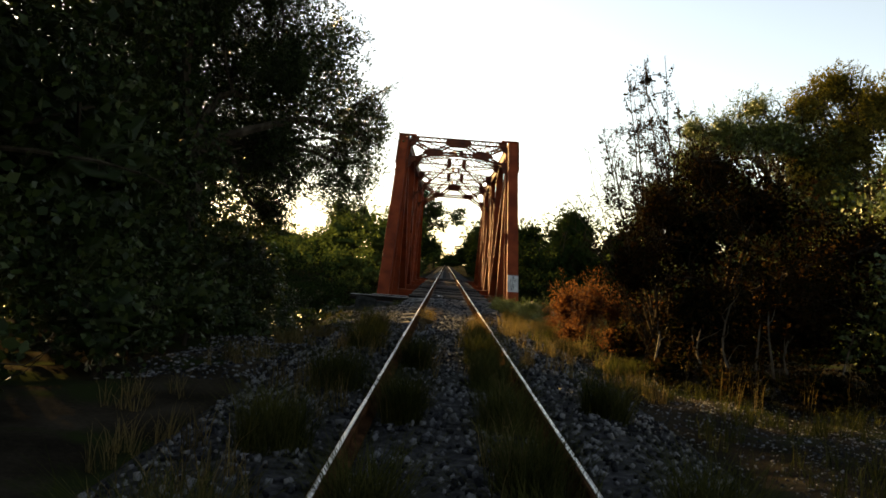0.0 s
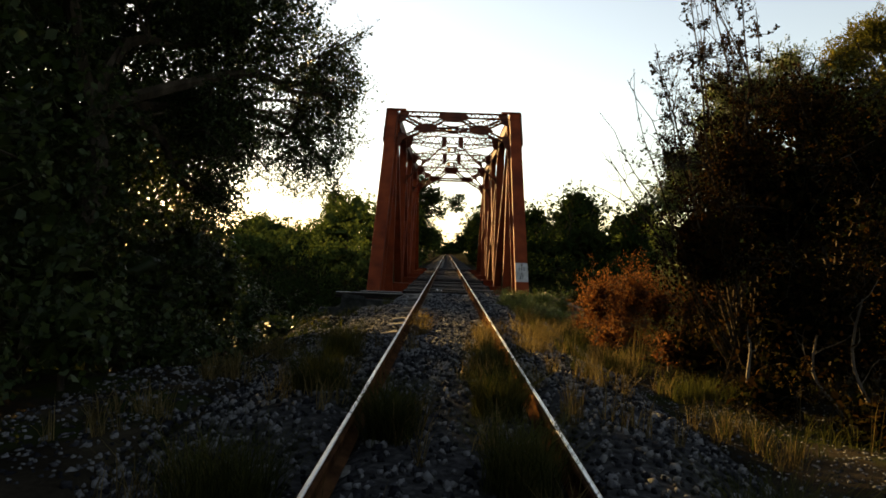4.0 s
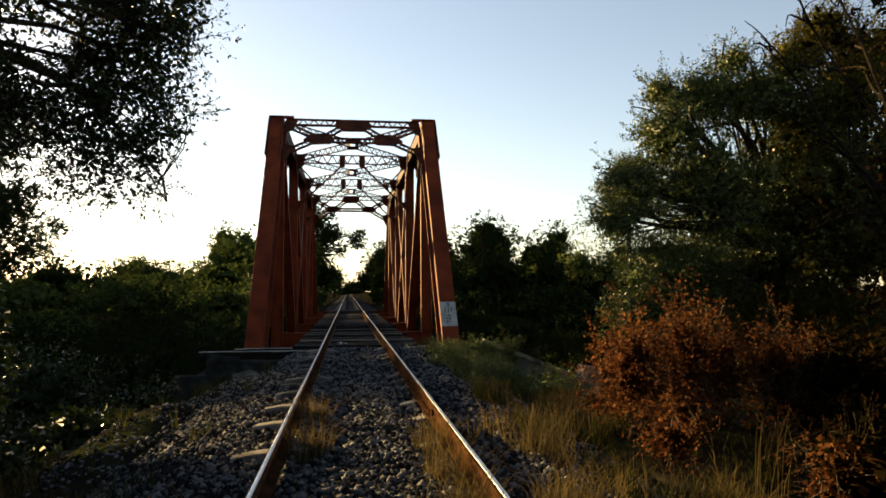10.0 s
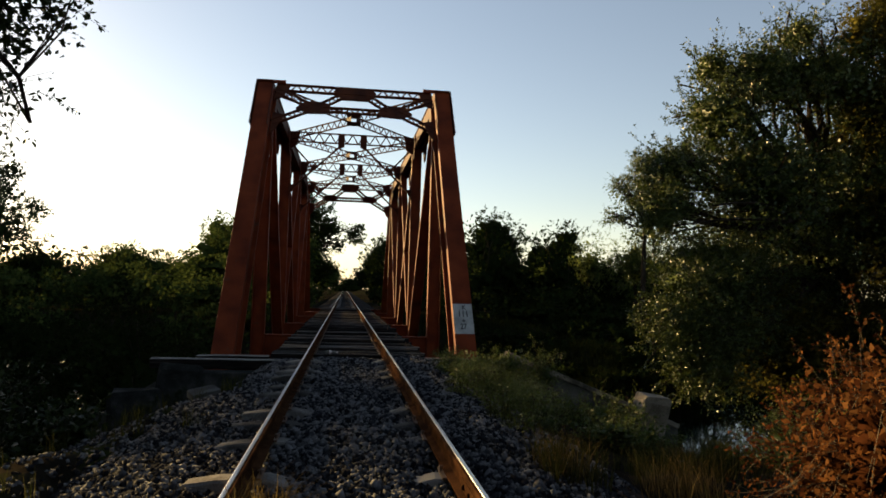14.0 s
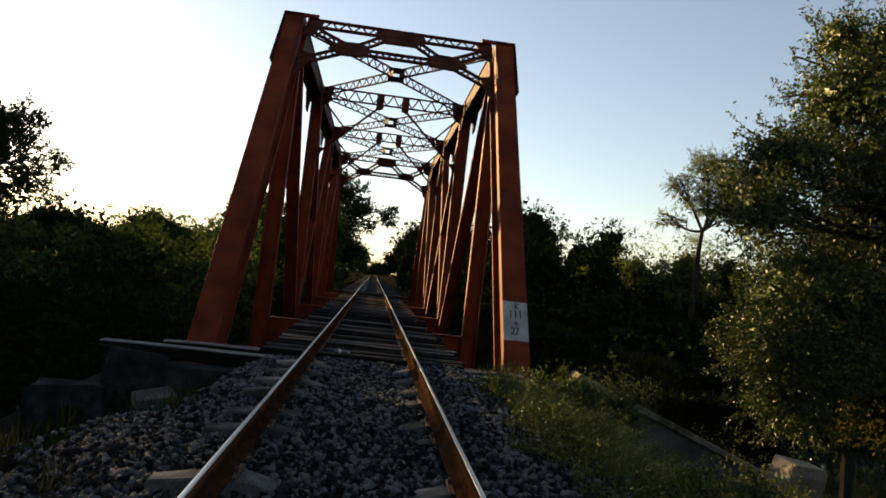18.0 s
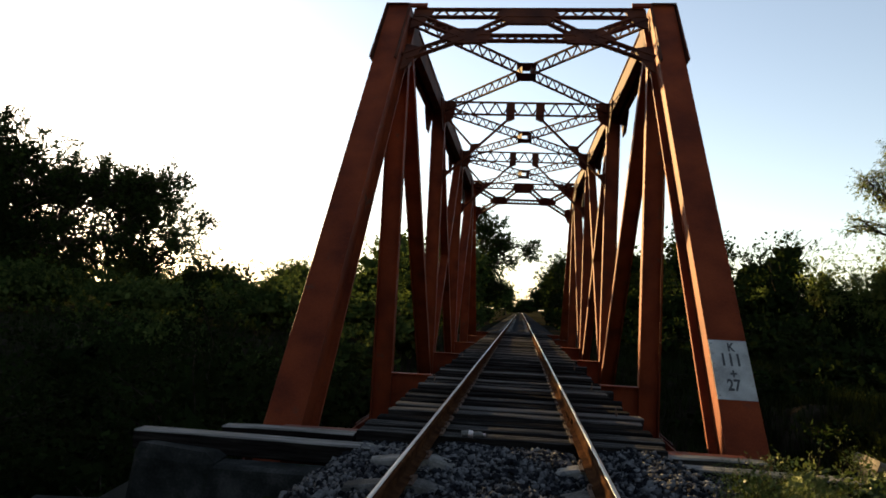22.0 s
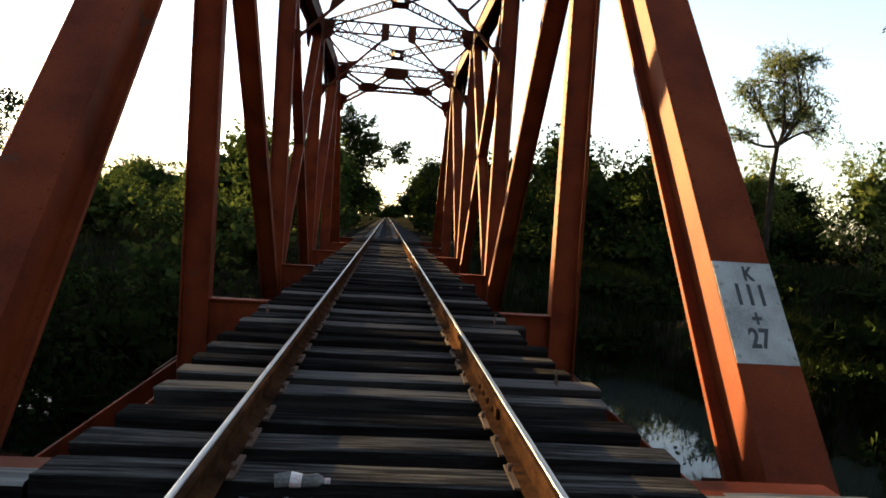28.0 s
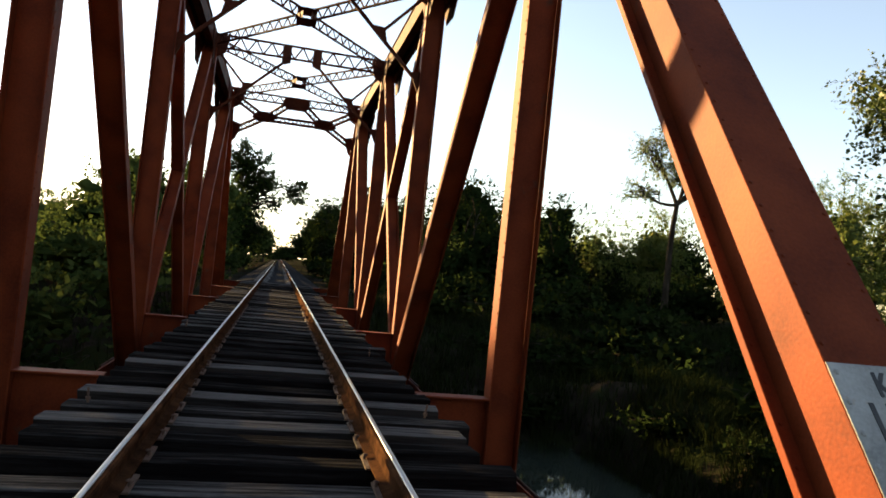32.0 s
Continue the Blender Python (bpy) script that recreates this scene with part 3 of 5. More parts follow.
# top laterals
for i in range(3):
    ym = (U[i] + U[i + 1]) / 2
    for k in (-1, 1):
        for h in (-1, 1):
            a = (-k * h * -2.42, ym + h * (PANEL / 2 - 0.2), CH)
            c = (k * h * 0.14, ym + h * 0.2, CH)
            lattice(bridge, "top_lateral", a, c, 0.26, 0.19, (0, 0, 1), 0.04)
    # darker red keeps the sunlit joint plates dim: shade put into colour
    jp = part("joint_plate", Shape().box(-0.25, 0.25, ym - 0.3, ym + 0.3, CH + 0.125, CH + 0.145, 0.004), RUST_DARK, bridge)
    part("joint_plate", Shape().box(-0.25, 0.25, ym - 0.3, ym + 0.3, CH - 0.145, CH - 0.125, 0.004), RUST_DARK, jp)
    for k in (-1, 1):
        part("joint_side", Shape().beam((k * 0.1, ym - 0.22, CH), (k * 0.24, ym + 0.22, CH), 0.014, 0.24), RUST_DARK, jp)

# painted kilometre marker on the right end post
mk_n = Vector((0, -0.798, 0.603))
mk_o = Vector((0, 34.5, -0.9)) + Vector((0, 6.5, 8.6)) * (1.96 / 8.6) + mk_n * 0.013
marker = thing("kilometre_marker", "white painted kilometre marker panel on the steel post", "sign")
part("painted_panel", Shape().beam(mk_o + Vector((2.715, 0, 0)), mk_o + Vector((2.715, 0, 0)) - POST_DIR * 0.86, 0.466, 0.006, mk_n, 0.002), WHITE, marker)
WHITE_RIVET = Shape().dome((0, 0, 0), 0.017, (0, 0, 1)).mesh("rivet")
for k in range(6):
    for x in (2.515, 2.925):
        o = part("rivet", WHITE_RIVET, WHITE, marker)
        o.location = mk_o + Vector((x, 0, 0)) - POST_DIR * (0.05 + k * 0.15) + mk_n * 0.003
        o.rotation_mode = "QUATERNION"
        o.rotation_quaternion = mk_n.to_track_quat("Z", "Y")
face_m = Matrix((Vector((1, 0, 0)), POST_DIR, mk_n)).transposed().to_4x4()
for txt, x, down, size in (("K", 2.743, 0.16, 0.17), ("111", 2.72, 0.375, 0.25), ("+", 2.72, 0.56, 0.19), ("27", 2.7, 0.73, 0.22)):
    cu = bpy.data.curves.new("stencil_text", "FONT")
    cu.body, cu.size, cu.align_x, cu.extrude, cu.offset = txt, size, "CENTER", 0.0015, 0.006
    o = new("stencil_text", cu)
    o.parent = marker
    o.matrix_basis = Matrix.Translation(mk_o + Vector((x, 0, 0)) - POST_DIR * down + mk_n * 0.005) @ face_m @ Matrix.Diagonal((0.72, 1, 1, 1))
    cu.materials.append(BLACK)

# ---- track ----
track = thing("railway_track", "straight single railway track on timber sleepers", "railway track", kind="structure")
RAIL_W, RAIL_Z = 0.753, 0.17
prof = [(-0.068, 0.005), (0.068, 0.005), (0.068, 0.016), (0.012, 0.032), (0.008, 0.04), (0.008, 0.118), (0.034, 0.13), (0.036, 0.155), (0.028, 0.167)]
prof = prof + [(-x, z) for x, z in reversed(prof[2:])]
JOINTS = {-1: (-30, 4.7, 16.7, 29.92, 41.9, 53.9, 65.9, 330), 1: (-30, 11.4, 23.4, 35.4, 47.4, 59.4, 71.4, 330)}
for side in (-1, 1):
    js = JOINTS[side]
    for a, b in zip(js, js[1:]):
        rl = part("rail", Shape().prism(prof, (side * RAIL_W, a + 0.004, 0), (side * RAIL_W, b - 0.004, 0)), RAIL_SIDE, track, "worn rail, rusty at the side")
        k = 0.008 * side  # profile side runs against x
        # polished band made narrow to stand in for a thin highlight
        part("rail_head", Shape().prism([(k - 0.016, 0.1665), (k + 0.016, 0.1665), (k + 0.013, 0.1715), (k + 0.006, 0.1732), (k - 0.006, 0.1732), (k - 0.013, 0.1715)], (side * RAIL_W, a + 0.004, 0), (side * RAIL_W, b - 0.004, 0)), RAIL_TOP, rl, "polished running surface, narrowed to a highlight streak")
        if 0 < b < 100:
            for k in (-1, 1):
                fp = part("fishplate", Shape().beam((side * RAIL_W + k * 0.022, b - 0.42, 0.08), (side * RAIL_W + k * 0.022, b + 0.42, 0.08), 0.024, 0.075), RAIL_SIDE, rl)
                for j in range(4):
                    part("bolt", Shape().dome((side * RAIL_W + k * 0.034, b - 0.3 + 0.2 * j, 0.08), 0.022, (k, 0, 0), 1.0), RAIL_SIDE, fp)

rng = random.Random(5)
TP = Shape().box(-0.1, 0.1, -0.16, 0.16, 0, 0.014, 0.003).mesh("tie_plate")
SPIKE = Shape().beam((0, 0, 0), (0, 0, 0.035), 0.018, 0.018, (0, 1, 0)).dome((0, 0, 0.03), 0.022).mesh("spike")


def sleeper(y, x0, x1, z, w, h, mat, label, plates=True, skew=0.0):
    n = 5
    s = Shape()
    prof2 = chamfered(w, h, 0.014)
    pts = []
    for i in range(n + 1):
        x = x0 + (x1 - x0) * i / n
        jz, jw = rng.uniform(-0.006, 0.006), rng.uniform(0.97, 1.02)
        pts += [(x + (rng.uniform(-0.02, 0.02) if i in (0, n) else 0), y + skew * x - a * jw, z - h / 2 + b + jz) for a, b in prof2]
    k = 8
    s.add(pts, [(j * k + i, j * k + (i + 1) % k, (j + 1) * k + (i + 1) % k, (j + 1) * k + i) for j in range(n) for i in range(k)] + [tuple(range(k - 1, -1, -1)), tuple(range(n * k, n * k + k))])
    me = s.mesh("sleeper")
    me.materials.append(TIE_SIDE_SHADED if mat is TIE else mat)
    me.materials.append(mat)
    # top faces get the paler slot, sides the one with shade coloured in
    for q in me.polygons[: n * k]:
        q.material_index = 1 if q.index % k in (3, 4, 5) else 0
    tie = part("sleeper", me, mat, track, label)
    if plates:
        for side in (-1, 1):
            tp = part("tie_plate", TP, PLATE, tie)
            tp.location = (side * RAIL_W, y + skew * side * RAIL_W, z + 0.001)
            for kx, ky in ((-0.085, 0.06), (0.085, -0.06)):
                sp = part("spike", SPIKE, PLATE, tie)
                sp.location = (side * RAIL_W + kx, y + ky + skew * side * RAIL_W, z + 0.012)
                sp.rotation_euler = (rng.uniform(-0.15, 0.15), rng.uniform(-0.15, 0.15), 0)
    return tie


bridge_y = [34.12, 34.58, 35.1, 35.72, 36.25, 36.75, 37.27, 37.85, 38.37, 38.84, 39.29, 39.89, 40.37, 40.99, 41.6]
while bridge_y[-1] < 68.4:
    bridge_y.append(bridge_y[-1] + rng.choice((0.5, 0.54, 0.58, 0.62)))
for n, y in enumerate(bridge_y):
    long_tie = rng.random() < 0.08 or n == 1
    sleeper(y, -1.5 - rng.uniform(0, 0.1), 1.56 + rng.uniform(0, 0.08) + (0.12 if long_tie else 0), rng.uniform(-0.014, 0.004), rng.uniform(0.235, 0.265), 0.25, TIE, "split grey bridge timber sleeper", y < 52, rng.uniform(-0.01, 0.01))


def concrete_sleeper(y, seat, skew, plates):
    """A concrete sleeper, high at the rail seats, lower in the middle and at the ends."""
    s, pts = Shape(), []
    for x, dz, w in ((-1.19, -0.06, 0.18), (-0.97, -0.03, 0.21), (-0.62, -0.012, 0.22), (-0.3, -0.09, 0.2), (0.3, -0.09, 0.2), (0.62, -0.012, 0.22), (0.97, -0.035, 0.21), (1.17, -0.075, 0.18)):
        jz = rng.uniform(-0.008, 0.008)
        pts += [(x + rng.uniform(-0.015, 0.015), y + skew * x + k * w / 2 * f + rng.uniform(-0.006, 0.006), seat + dz + jz + h) for k, f, h in ((-1, 1.15, -0.2), (-1, 1, -0.018), (-1, 0.84, 0), (1, 0.84, 0), (1, 1, -0.018), (1, 1.15, -0.2))]
    s.add(pts, [(j * 6 + i, (j + 1) * 6 + i, (j + 1) * 6 + (i + 1) % 6, j * 6 + (i + 1) % 6) for j in range(7) for i in range(6)] + [tuple(range(6)), tuple(range(47, 41, -1))])
    tie = part("sleeper", s, TIE_CONCRETE, track, "pale weathered concrete sleeper sunk in ballast")
    if plates:
        for side in (-1, 1):
            part("tie_plate", TP, PLATE, tie).location = (side * RAIL_W, y + skew * side * RAIL_W, seat - 0.006)
            for kx, ky in ((-0.085, 0.06), (0.085, -0.06)):
                part("spike", SPIKE, PLATE, tie).location = (side * RAIL_W + kx, y + ky + skew * side * RAIL_W, seat + 0.006)


near_y = [32.95, 32.05, 31.22, 30.48, 29.4, 28.73, 27.35, 26.5, 25.65, 24.4, 23.25, 21.9]
while near_y[-1] > 5:
    near_y.append(near_y[-1] - rng.uniform(0.75, 1.1))
for y in near_y:
    concrete_sleeper(y, (rng.uniform(-0.006, 0.008) if y > 21 else rng.uniform(-0.07, -0.04)), rng.uniform(-0.05, 0.06), y > 16)
y = 69.2
while y < 130:
    concrete_sleeper(y, -0.01, 0.0, False)
    y += 0.6
# ---- ballast ----
def scatter(rs, n, x0, x1, y0, y1):
    return rs.uniform(x0, x1, n), rs.uniform(y0, y1, n)


CHIP = np.array([(x, y, z) for z in (-1, 1) for y in (-1, 1) for x in (-1, 1)], float) * 0.78
CHIP_F = np.array([(0, 2, 3, 1), (4, 5, 7, 6), (0, 1, 5, 4), (2, 6, 7, 3), (0, 4, 6, 2), (1, 3, 7, 5)])


def turns(rs, n):
    """Random turns as n matrices."""
    q = rs.normal(size=(n, 4))
    q /= np.linalg.norm(q, axis=1, keepdims=True)
    w, x, y, z = q.T
    return np.stack([1 - 2 * (y * y + z * z), 2 * (x * y - z * w), 2 * (x * z + y * w), 2 * (x * y + z * w), 1 - 2 * (x * x + z * z), 2 * (y * z - x * w), 2 * (x * z - y * w), 2 * (y * z + x * w), 1 - 2 * (x * x + y * y)], -1).reshape(n, 3, 3)


def stones(name, label, x, y, z, size, rs, mat):
    n = len(x)
    v = CHIP[None] * rs.uniform(0.5, 1.15, (n, 1, 3)) * rs.uniform(0.45, 1.1, (n, 8, 3)) * size[:, None, None]
    v = np.einsum("nij,nkj->nki", turns(rs, n), v) + np.stack([x, y, z], -1)[:, None]
    f = CHIP_F[None] + 8 * np.arange(n)[:, None, None]
    me = sheet_mesh(name, v.reshape(-1, 3), f.reshape(-1, 4))
    me.materials.append(mat)
    return tagged(new(name, me), label, "gravel", kind="stuff")


rs = np.random.RandomState(3)


def bed_z(x, y):
    d = np.abs(x)
    low = np.where(y > 27, 0.02, 0.0) + 0.012 * np.sin(y * 1.9) + 0.012 * np.sin(y * 4.3 + x * 2)
    hump = np.where(d < 0.64, np.where(y > 21, -0.02 - 0.035 * smooth(0.34, 0.5, d) * (np.sin(y * 2.3 + 3 * np.sign(x)) > -0.35), 0.03), np.where(x < -0.8, np.where(y < 21, 0.015, -0.082), np.where(x > 0.8, 0.02, 0.0)))
    return hump - low - 0.06 * np.exp(-((d - RAIL_W) / 0.14) ** 2) - 0.25 * np.maximum(0, d - 1.4) - 0.5 * smooth(29, 33, y) * smooth(1.45, 2.5, -x) * (y < 40)


bx = np.linspace(-2.5, 2.5, 41)
by = np.concatenate([np.linspace(-30, 0, 16), np.linspace(0.5, 33.75, 134)])
for name, by, label in (("ballast_bed", by, "grey ballast bed under the near track"), ("ballast_bed", np.concatenate([np.linspace(69.3, 140, 60), np.linspace(145, 320, 12)]), "ballast bed of the far track")):
    BX, BY = np.meshgrid(bx, by)
    k = np.arange(BX.size).reshape(BX.shape)
    me = sheet_mesh(name, np.stack([BX, BY, bed_z(BX, BY) - 0.02 - np.where(np.abs(BX) > 2.4, 0.4, 0)], -1).reshape(-1, 3), np.stack([k[:-1, :-1], k[:-1, 1:], k[1:, 1:], k[1:, :-1]], -1).reshape(-1, 4))
    me.materials.append(BED)
    tagged(new(name, me), label, "ballast", kind="structure")
for x0, x1, y0, y1, n in ((-1.5, 1.5, 20, 33.9, 27000), (-2.3, -1.5, 17, 33.9, 5000), (1.5, 2.3, 17, 33.9, 3500), (-1.5, 1.5, 17, 20, 3500), (-2.4, 2.4, 4, 17, 9000), (-4.2, -1.9, 14, 33.4, 5500), (2.0, 7.5, 6, 20, 15000)):
    x, y = scatter(rs, n, x0, x1, y0, y1)
    z = np.where(np.abs(x) < 2.3, bed_z(x, y) - 0.01, ground_z(x, y) - 0.005)
    ok = np.abs(np.abs(x) - RAIL_W) > 0.07
    x, y, z = x[ok], y[ok], z[ok]
    small = 0.6 if x1 > 5 else 1.0
    stones("ballast", "loose angular grey ballast stones", x, y, z, small * rs.uniform(0.018, 0.036, len(x)) * np.where(rs.uniform(0, 1, len(x)) < 0.25, 1.4, 1.0), rs, STONE)

# ---- plants ----


def blades(name, label, cat, roots, rs, height, width, lean, mat, each=1):
    """Grass: narrow bent blades, three corners wide, from the roots."""
    p = np.repeat(roots, each, 0) + np.c_[rs.normal(0, 0.03, (len(roots) * each, 2)), np.zeros(len(roots) * each)]
    n = len(p)
    a = rs.uniform(0, 2 * math.pi, n)
    h = height * rs.uniform(0.45, 1.15, n)
    out = np.stack([np.cos(a), np.sin(a), 0 * a], -1) * (lean * h * rs.uniform(0.2, 1.3, n))[:, None]
    sd = np.stack([-np.sin(a), np.cos(a), 0 * a], -1) * width
    up = np.array([[0, 0, 1.0]]) * h[:, None]
    v = np.stack([p - sd, p + sd, p + out * 0.4 + up * 0.6 + sd * 0.7, p + out * 0.4 + up * 0.6 - sd * 0.7, p + out + up * 0.95 + sd * 0.12, p + out + up * 0.95 - sd * 0.12], 1)
    f = np.array([(0, 1, 2, 3), (3, 2, 4, 5)])[None] + 6 * np.arange(n)[:, None, None]
    me = sheet_mesh(name, v.reshape(-1, 3), f.reshape(-1, 4))
    me.materials.append(mat)
    return tagged(new(name, me), label, cat, kind="stuff")


def unit(v):
    return v / (np.linalg.norm(v, axis=1, keepdims=True) + 1e-9)


def folded(rs, c, d, l, slim):
    """Folded four-cornered leaves from the stalks c along d, l long."""
    n = len(c)
    s = unit(np.cross(d, rs.normal(0, 1, (n, 3))))
    nn = np.cross(d, s)
    l = l[:, None]
    v = np.stack([c, c + d * l * 0.5 + s * l * slim * 0.5 + nn * l * 0.1, c + d * l, c + d * l * 0.5 - s * l * slim * 0.5 + nn * l * 0.1], 1)
    return v.reshape(-1, 3), np.arange(n * 4).reshape(n, 4)


def sprigs(rs, centres, way, length, per, size, droop, slim, forks=3):
    """Sprigs that go out their way, each a shoot with side shoots, leaves set along all of them.
    Gives the shoots (start, end) and the leaves."""
    n = len(centres)
    length = length[:, None]
    st, en = [centres - way * 0.3 * length], [centres + way * 0.7 * length]
    for k in range(forks):
        u = rs.uniform(0.05, 0.75, (n, 1))
        a = st[0] + (en[0] - st[0]) * u
        side = unit(way + unit(np.cross(way, rs.normal(0, 1, (n, 3)))) * rs.uniform(0.5, 1.2, (n, 1)) + np.array([[0, 0, -0.25 * droop]]))
        st.append(a)
        en.append(a + side * length * rs.uniform(0.35, 0.7, (n, 1)))
    st, en = np.stack(st, 1), np.stack(en, 1)
    m = n * per
    row = np.repeat(np.arange(n), per)
    pick = np.maximum(0, rs.randint(-2, forks + 1, m))
    a, b = st[row, pick], en[row, pick]
    u = rs.uniform(0.12, 1.0, (m, 1)) ** 0.8
    d = unit(unit(b - a) * 0.75 + unit(rs.normal(0, 1, (m, 3))) * 0.9 + np.array([[0, 0, -0.35 * droop]]))
    c = a + (b - a) * u + rs.normal(0, 0.012, (m, 3))
    v, f = folded(rs, c, d, np.repeat(size, per) * rs.uniform(0.6, 1.4, m), slim)
    return st.reshape(-1, 3), en.reshape(-1, 3), v, f


def shoots(a, b, r):
    """Three-sided twigs from a to b, thinner at the end."""
    d = unit(b - a)
    s = unit(np.cross(d, np.array([[0.31, 0.52, 0.79]])))
    u = np.cross(d, s)
    ring = [math.cos(k * 2.094) * s + math.sin(k * 2.094) * u for k in range(3)]
    v = np.stack([a + q * r for q in ring] + [b + q * r * 0.4 for q in ring], 1).reshape(-1, 3)
    f = np.array([(0, 1, 4, 3), (1, 2, 5, 4), (2, 0, 3, 5)])[None] + 6 * np.arange(len(a))[:, None, None]
    return v, f.reshape(-1, 4)


def curve(a, b, rs, bend=0.12, n=6, sag=0.0):
    a, b = np.array(a, float), np.array(b, float)
    t = np.linspace(0, 1, n)[:, None]
    size = np.linalg.norm(b - a)
    off = rs.normal(0, bend * size * 0.5, (2, 3))
    return a + (b - a) * t + np.sin(t * math.pi) * off[0] + np.sin(t * 2 * math.pi) * off[1] * 0.5 + np.array([0, 0, sag * size]) * np.sin(t * math.pi)


def tree(name, label, category, base, fork, r0, crowns, leaf, density, per, clump, seed, mat, bark=BARK, droop=0.3, slim=0.5, twig=0.012, group="", bare=0, shell=0.5, gap=0.25, core=1.0, sprig=1.5, hull=0.55):
    """A trunk to the fork, a limb to each crown mass (centre, radii), boughs and twigs to leaf clumps.
    density: clumps per cubic metre of crown."""
    rs = np.random.RandomState(seed)
    bz = float(ground_z(base[0], base[1])) - 0.1
    t = thing(name, label, category, (base[0], base[1], bz), group)
    B = np.array([base[0], base[1], bz])
    fk = np.array(fork, float)
    tr = curve(B, fk, rs, 0.08 if fk[2] - bz < 5 else 0.025, 8)
    r = r0 * np.linspace(1.25, 0.7, 8)
    r[0] *= 1.35
    part("trunk", Shape().tube(tr - B, r, 9), bark, t)
    cs, rad, out, fine = [], [], [], []
    crowns = [(*c, 1.0)[:3] for c in crowns]
    twigs = Shape()
    for c, e, small in crowns:
        c, e = np.array(c, float), np.array(e, float)
        limb = curve(fk, c, rs, 0.15, 8, 0.05)
        rr = r0 * 0.6 * np.linspace(1, 0.3, 8)
        part("limb", Shape().tube(limb - B, rr, 6), bark, t)
        n = max(8, int(density * (0.62 if hull else 1.0) * 4.19 * e[0] * e[1] * e[2] / small**1.7))
        # boughs of uneven length make the lobes of the crown
        nb = int(np.clip(7 + 1.5 * math.sqrt(e[0] * e[1] * e[2]), 8, 15))
        bd = unit(rs.normal(0, 1, (nb, 3)) + np.array([[0, 0, 0.2]]))
        bl = rs.uniform(0.62, 1.24, (nb, 1))
        ends = []
        for k in range(nb):
            cv = curve(limb[rs.randint(3, 8)], c + bd[k] * bl[k] * e * 0.95, rs, 0.14, 5, 0.04)
            twigs.tube(cv - B, r0 * 0.2 * np.linspace(1, 0.25, 5) + twig * 0.4, 4)
            ends.append(cv)
        on = rs.randint(0, nb, n)
        u = rs.uniform(0.3, 1.0, (n, 1)) ** 0.7
        q = bd[on] * bl[on] * u + rs.normal(0, 0.2, (n, 3)) * (1.25 - u)
        free = rs.uniform(0, 1, (n, 1)) < (0.5 if hull else 0.25)
        q = np.where(free, unit(rs.normal(0, 1, (n, 3))) * rs.uniform(0.5, 0.96, (n, 1)), q)
        p = c + q * e
        # gaps: drop sprigs where a slow wave is low
        w = np.sin(p[:, 0] * 2.1 + seed) + np.sin(p[:, 1] * 1.7 + 2 * seed) + np.sin(p[:, 2] * 2.6 + 3 * seed)
        keep = ((w > -3 + 6 * gap * 0.55) | (rs.uniform(0, 1, n) < 0.25)) & (p[:, 2] > ground_z(p[:, 0], p[:, 1]) + 0.15)
        p, q = p[keep], q[keep]
        for k in rs.permutation(len(p))[: (bare if bare else 40)]:
            cv = ends[rs.randint(nb)]
            twigs.tube(curve(cv[rs.randint(1, 5)], p[k], rs, 0.2, 4) - B, twig * np.linspace(1, 0.4, 4), 3)
        cs.append(p)
        fine.append(np.full(len(p), small))
        out.append(unit(unit(q) + rs.normal(0, 0.42, p.shape) + np.array([[0, 0, 0.3 - 0.4 * droop]])))
        rad.append(np.full(len(p), clump * sprig * (0.4 + 0.6 * small)) * rs.uniform(0.55, 1.3, len(p)))
    if twigs.v:
        wood = part("branchwork", twigs, bark, t)
        if leaf < 0.03:
            tagged(wood, kind="stuff")
    cs, rad, fine = np.concatenate(cs), np.concatenate(rad), np.concatenate(fine)
    sa, sb, v, f = sprigs(rs, cs, np.concatenate(out), rad, per, leaf * fine, droop, slim)
    if leaf <= 0.13:
        tv, tf = shoots(sa, sb, max(0.0018, twig * 0.22))
        tagged(part("brushwood", sheet_mesh("brushwood", tv - B, tf), bark, t), kind="stuff")
    a, b = np.meshgrid(np.linspace(0, 2 * math.pi, 17)[:-1], np.linspace(-1, 1, 13))
    rim = np.sqrt(np.maximum(0, 1 - b * b))
    ball = np.stack([rim * np.cos(a), rim * np.sin(a), b], -1).reshape(-1, 3)
    k = np.arange(13 * 16).reshape(13, 16)
    bf = np.stack([k[:-1], np.roll(k, -1, 1)[:-1], np.roll(k, -1, 1)[1:], k[1:]], -1).reshape(-1, 4)
    for c, e, small in crowns if core else ():
        # broader leaves behind the outer sprigs, and a ragged ball added to block light
        e = np.array(e, float)
        area = 4 * math.pi * (((e[0] * e[1]) ** 1.6 + (e[0] * e[2]) ** 1.6 + (e[1] * e[2]) ** 1.6) / 3) ** 0.625 * 0.42
        inner = leaf * (1.5 if small == 1 else 1.2 * small)
        n = int(core * area / (inner * inner * 0.42)) + 8
        q = unit(rs.normal(0, 1, (n, 3)))
        lump = 1 + 0.16 * (np.sin(5 * q[:, 0] + seed) + np.sin(5 * q[:, 1] + 2 * seed) + np.sin(6 * q[:, 2] + 3 * seed))
        ins = np.array(c) + q * e * (lump * rs.uniform(0.35, 0.82, n))[:, None]
        ins = ins[ins[:, 2] > ground_z(ins[:, 0], ins[:, 1]) + 0.05]
        v2, f2 = folded(rs, ins, unit(rs.normal(0, 1, ins.shape)), inner * rs.uniform(0.6, 1.4, len(ins)), 0.7)
        v, f = np.concatenate([v, v2]), np.concatenate([f, f2 + len(v)])
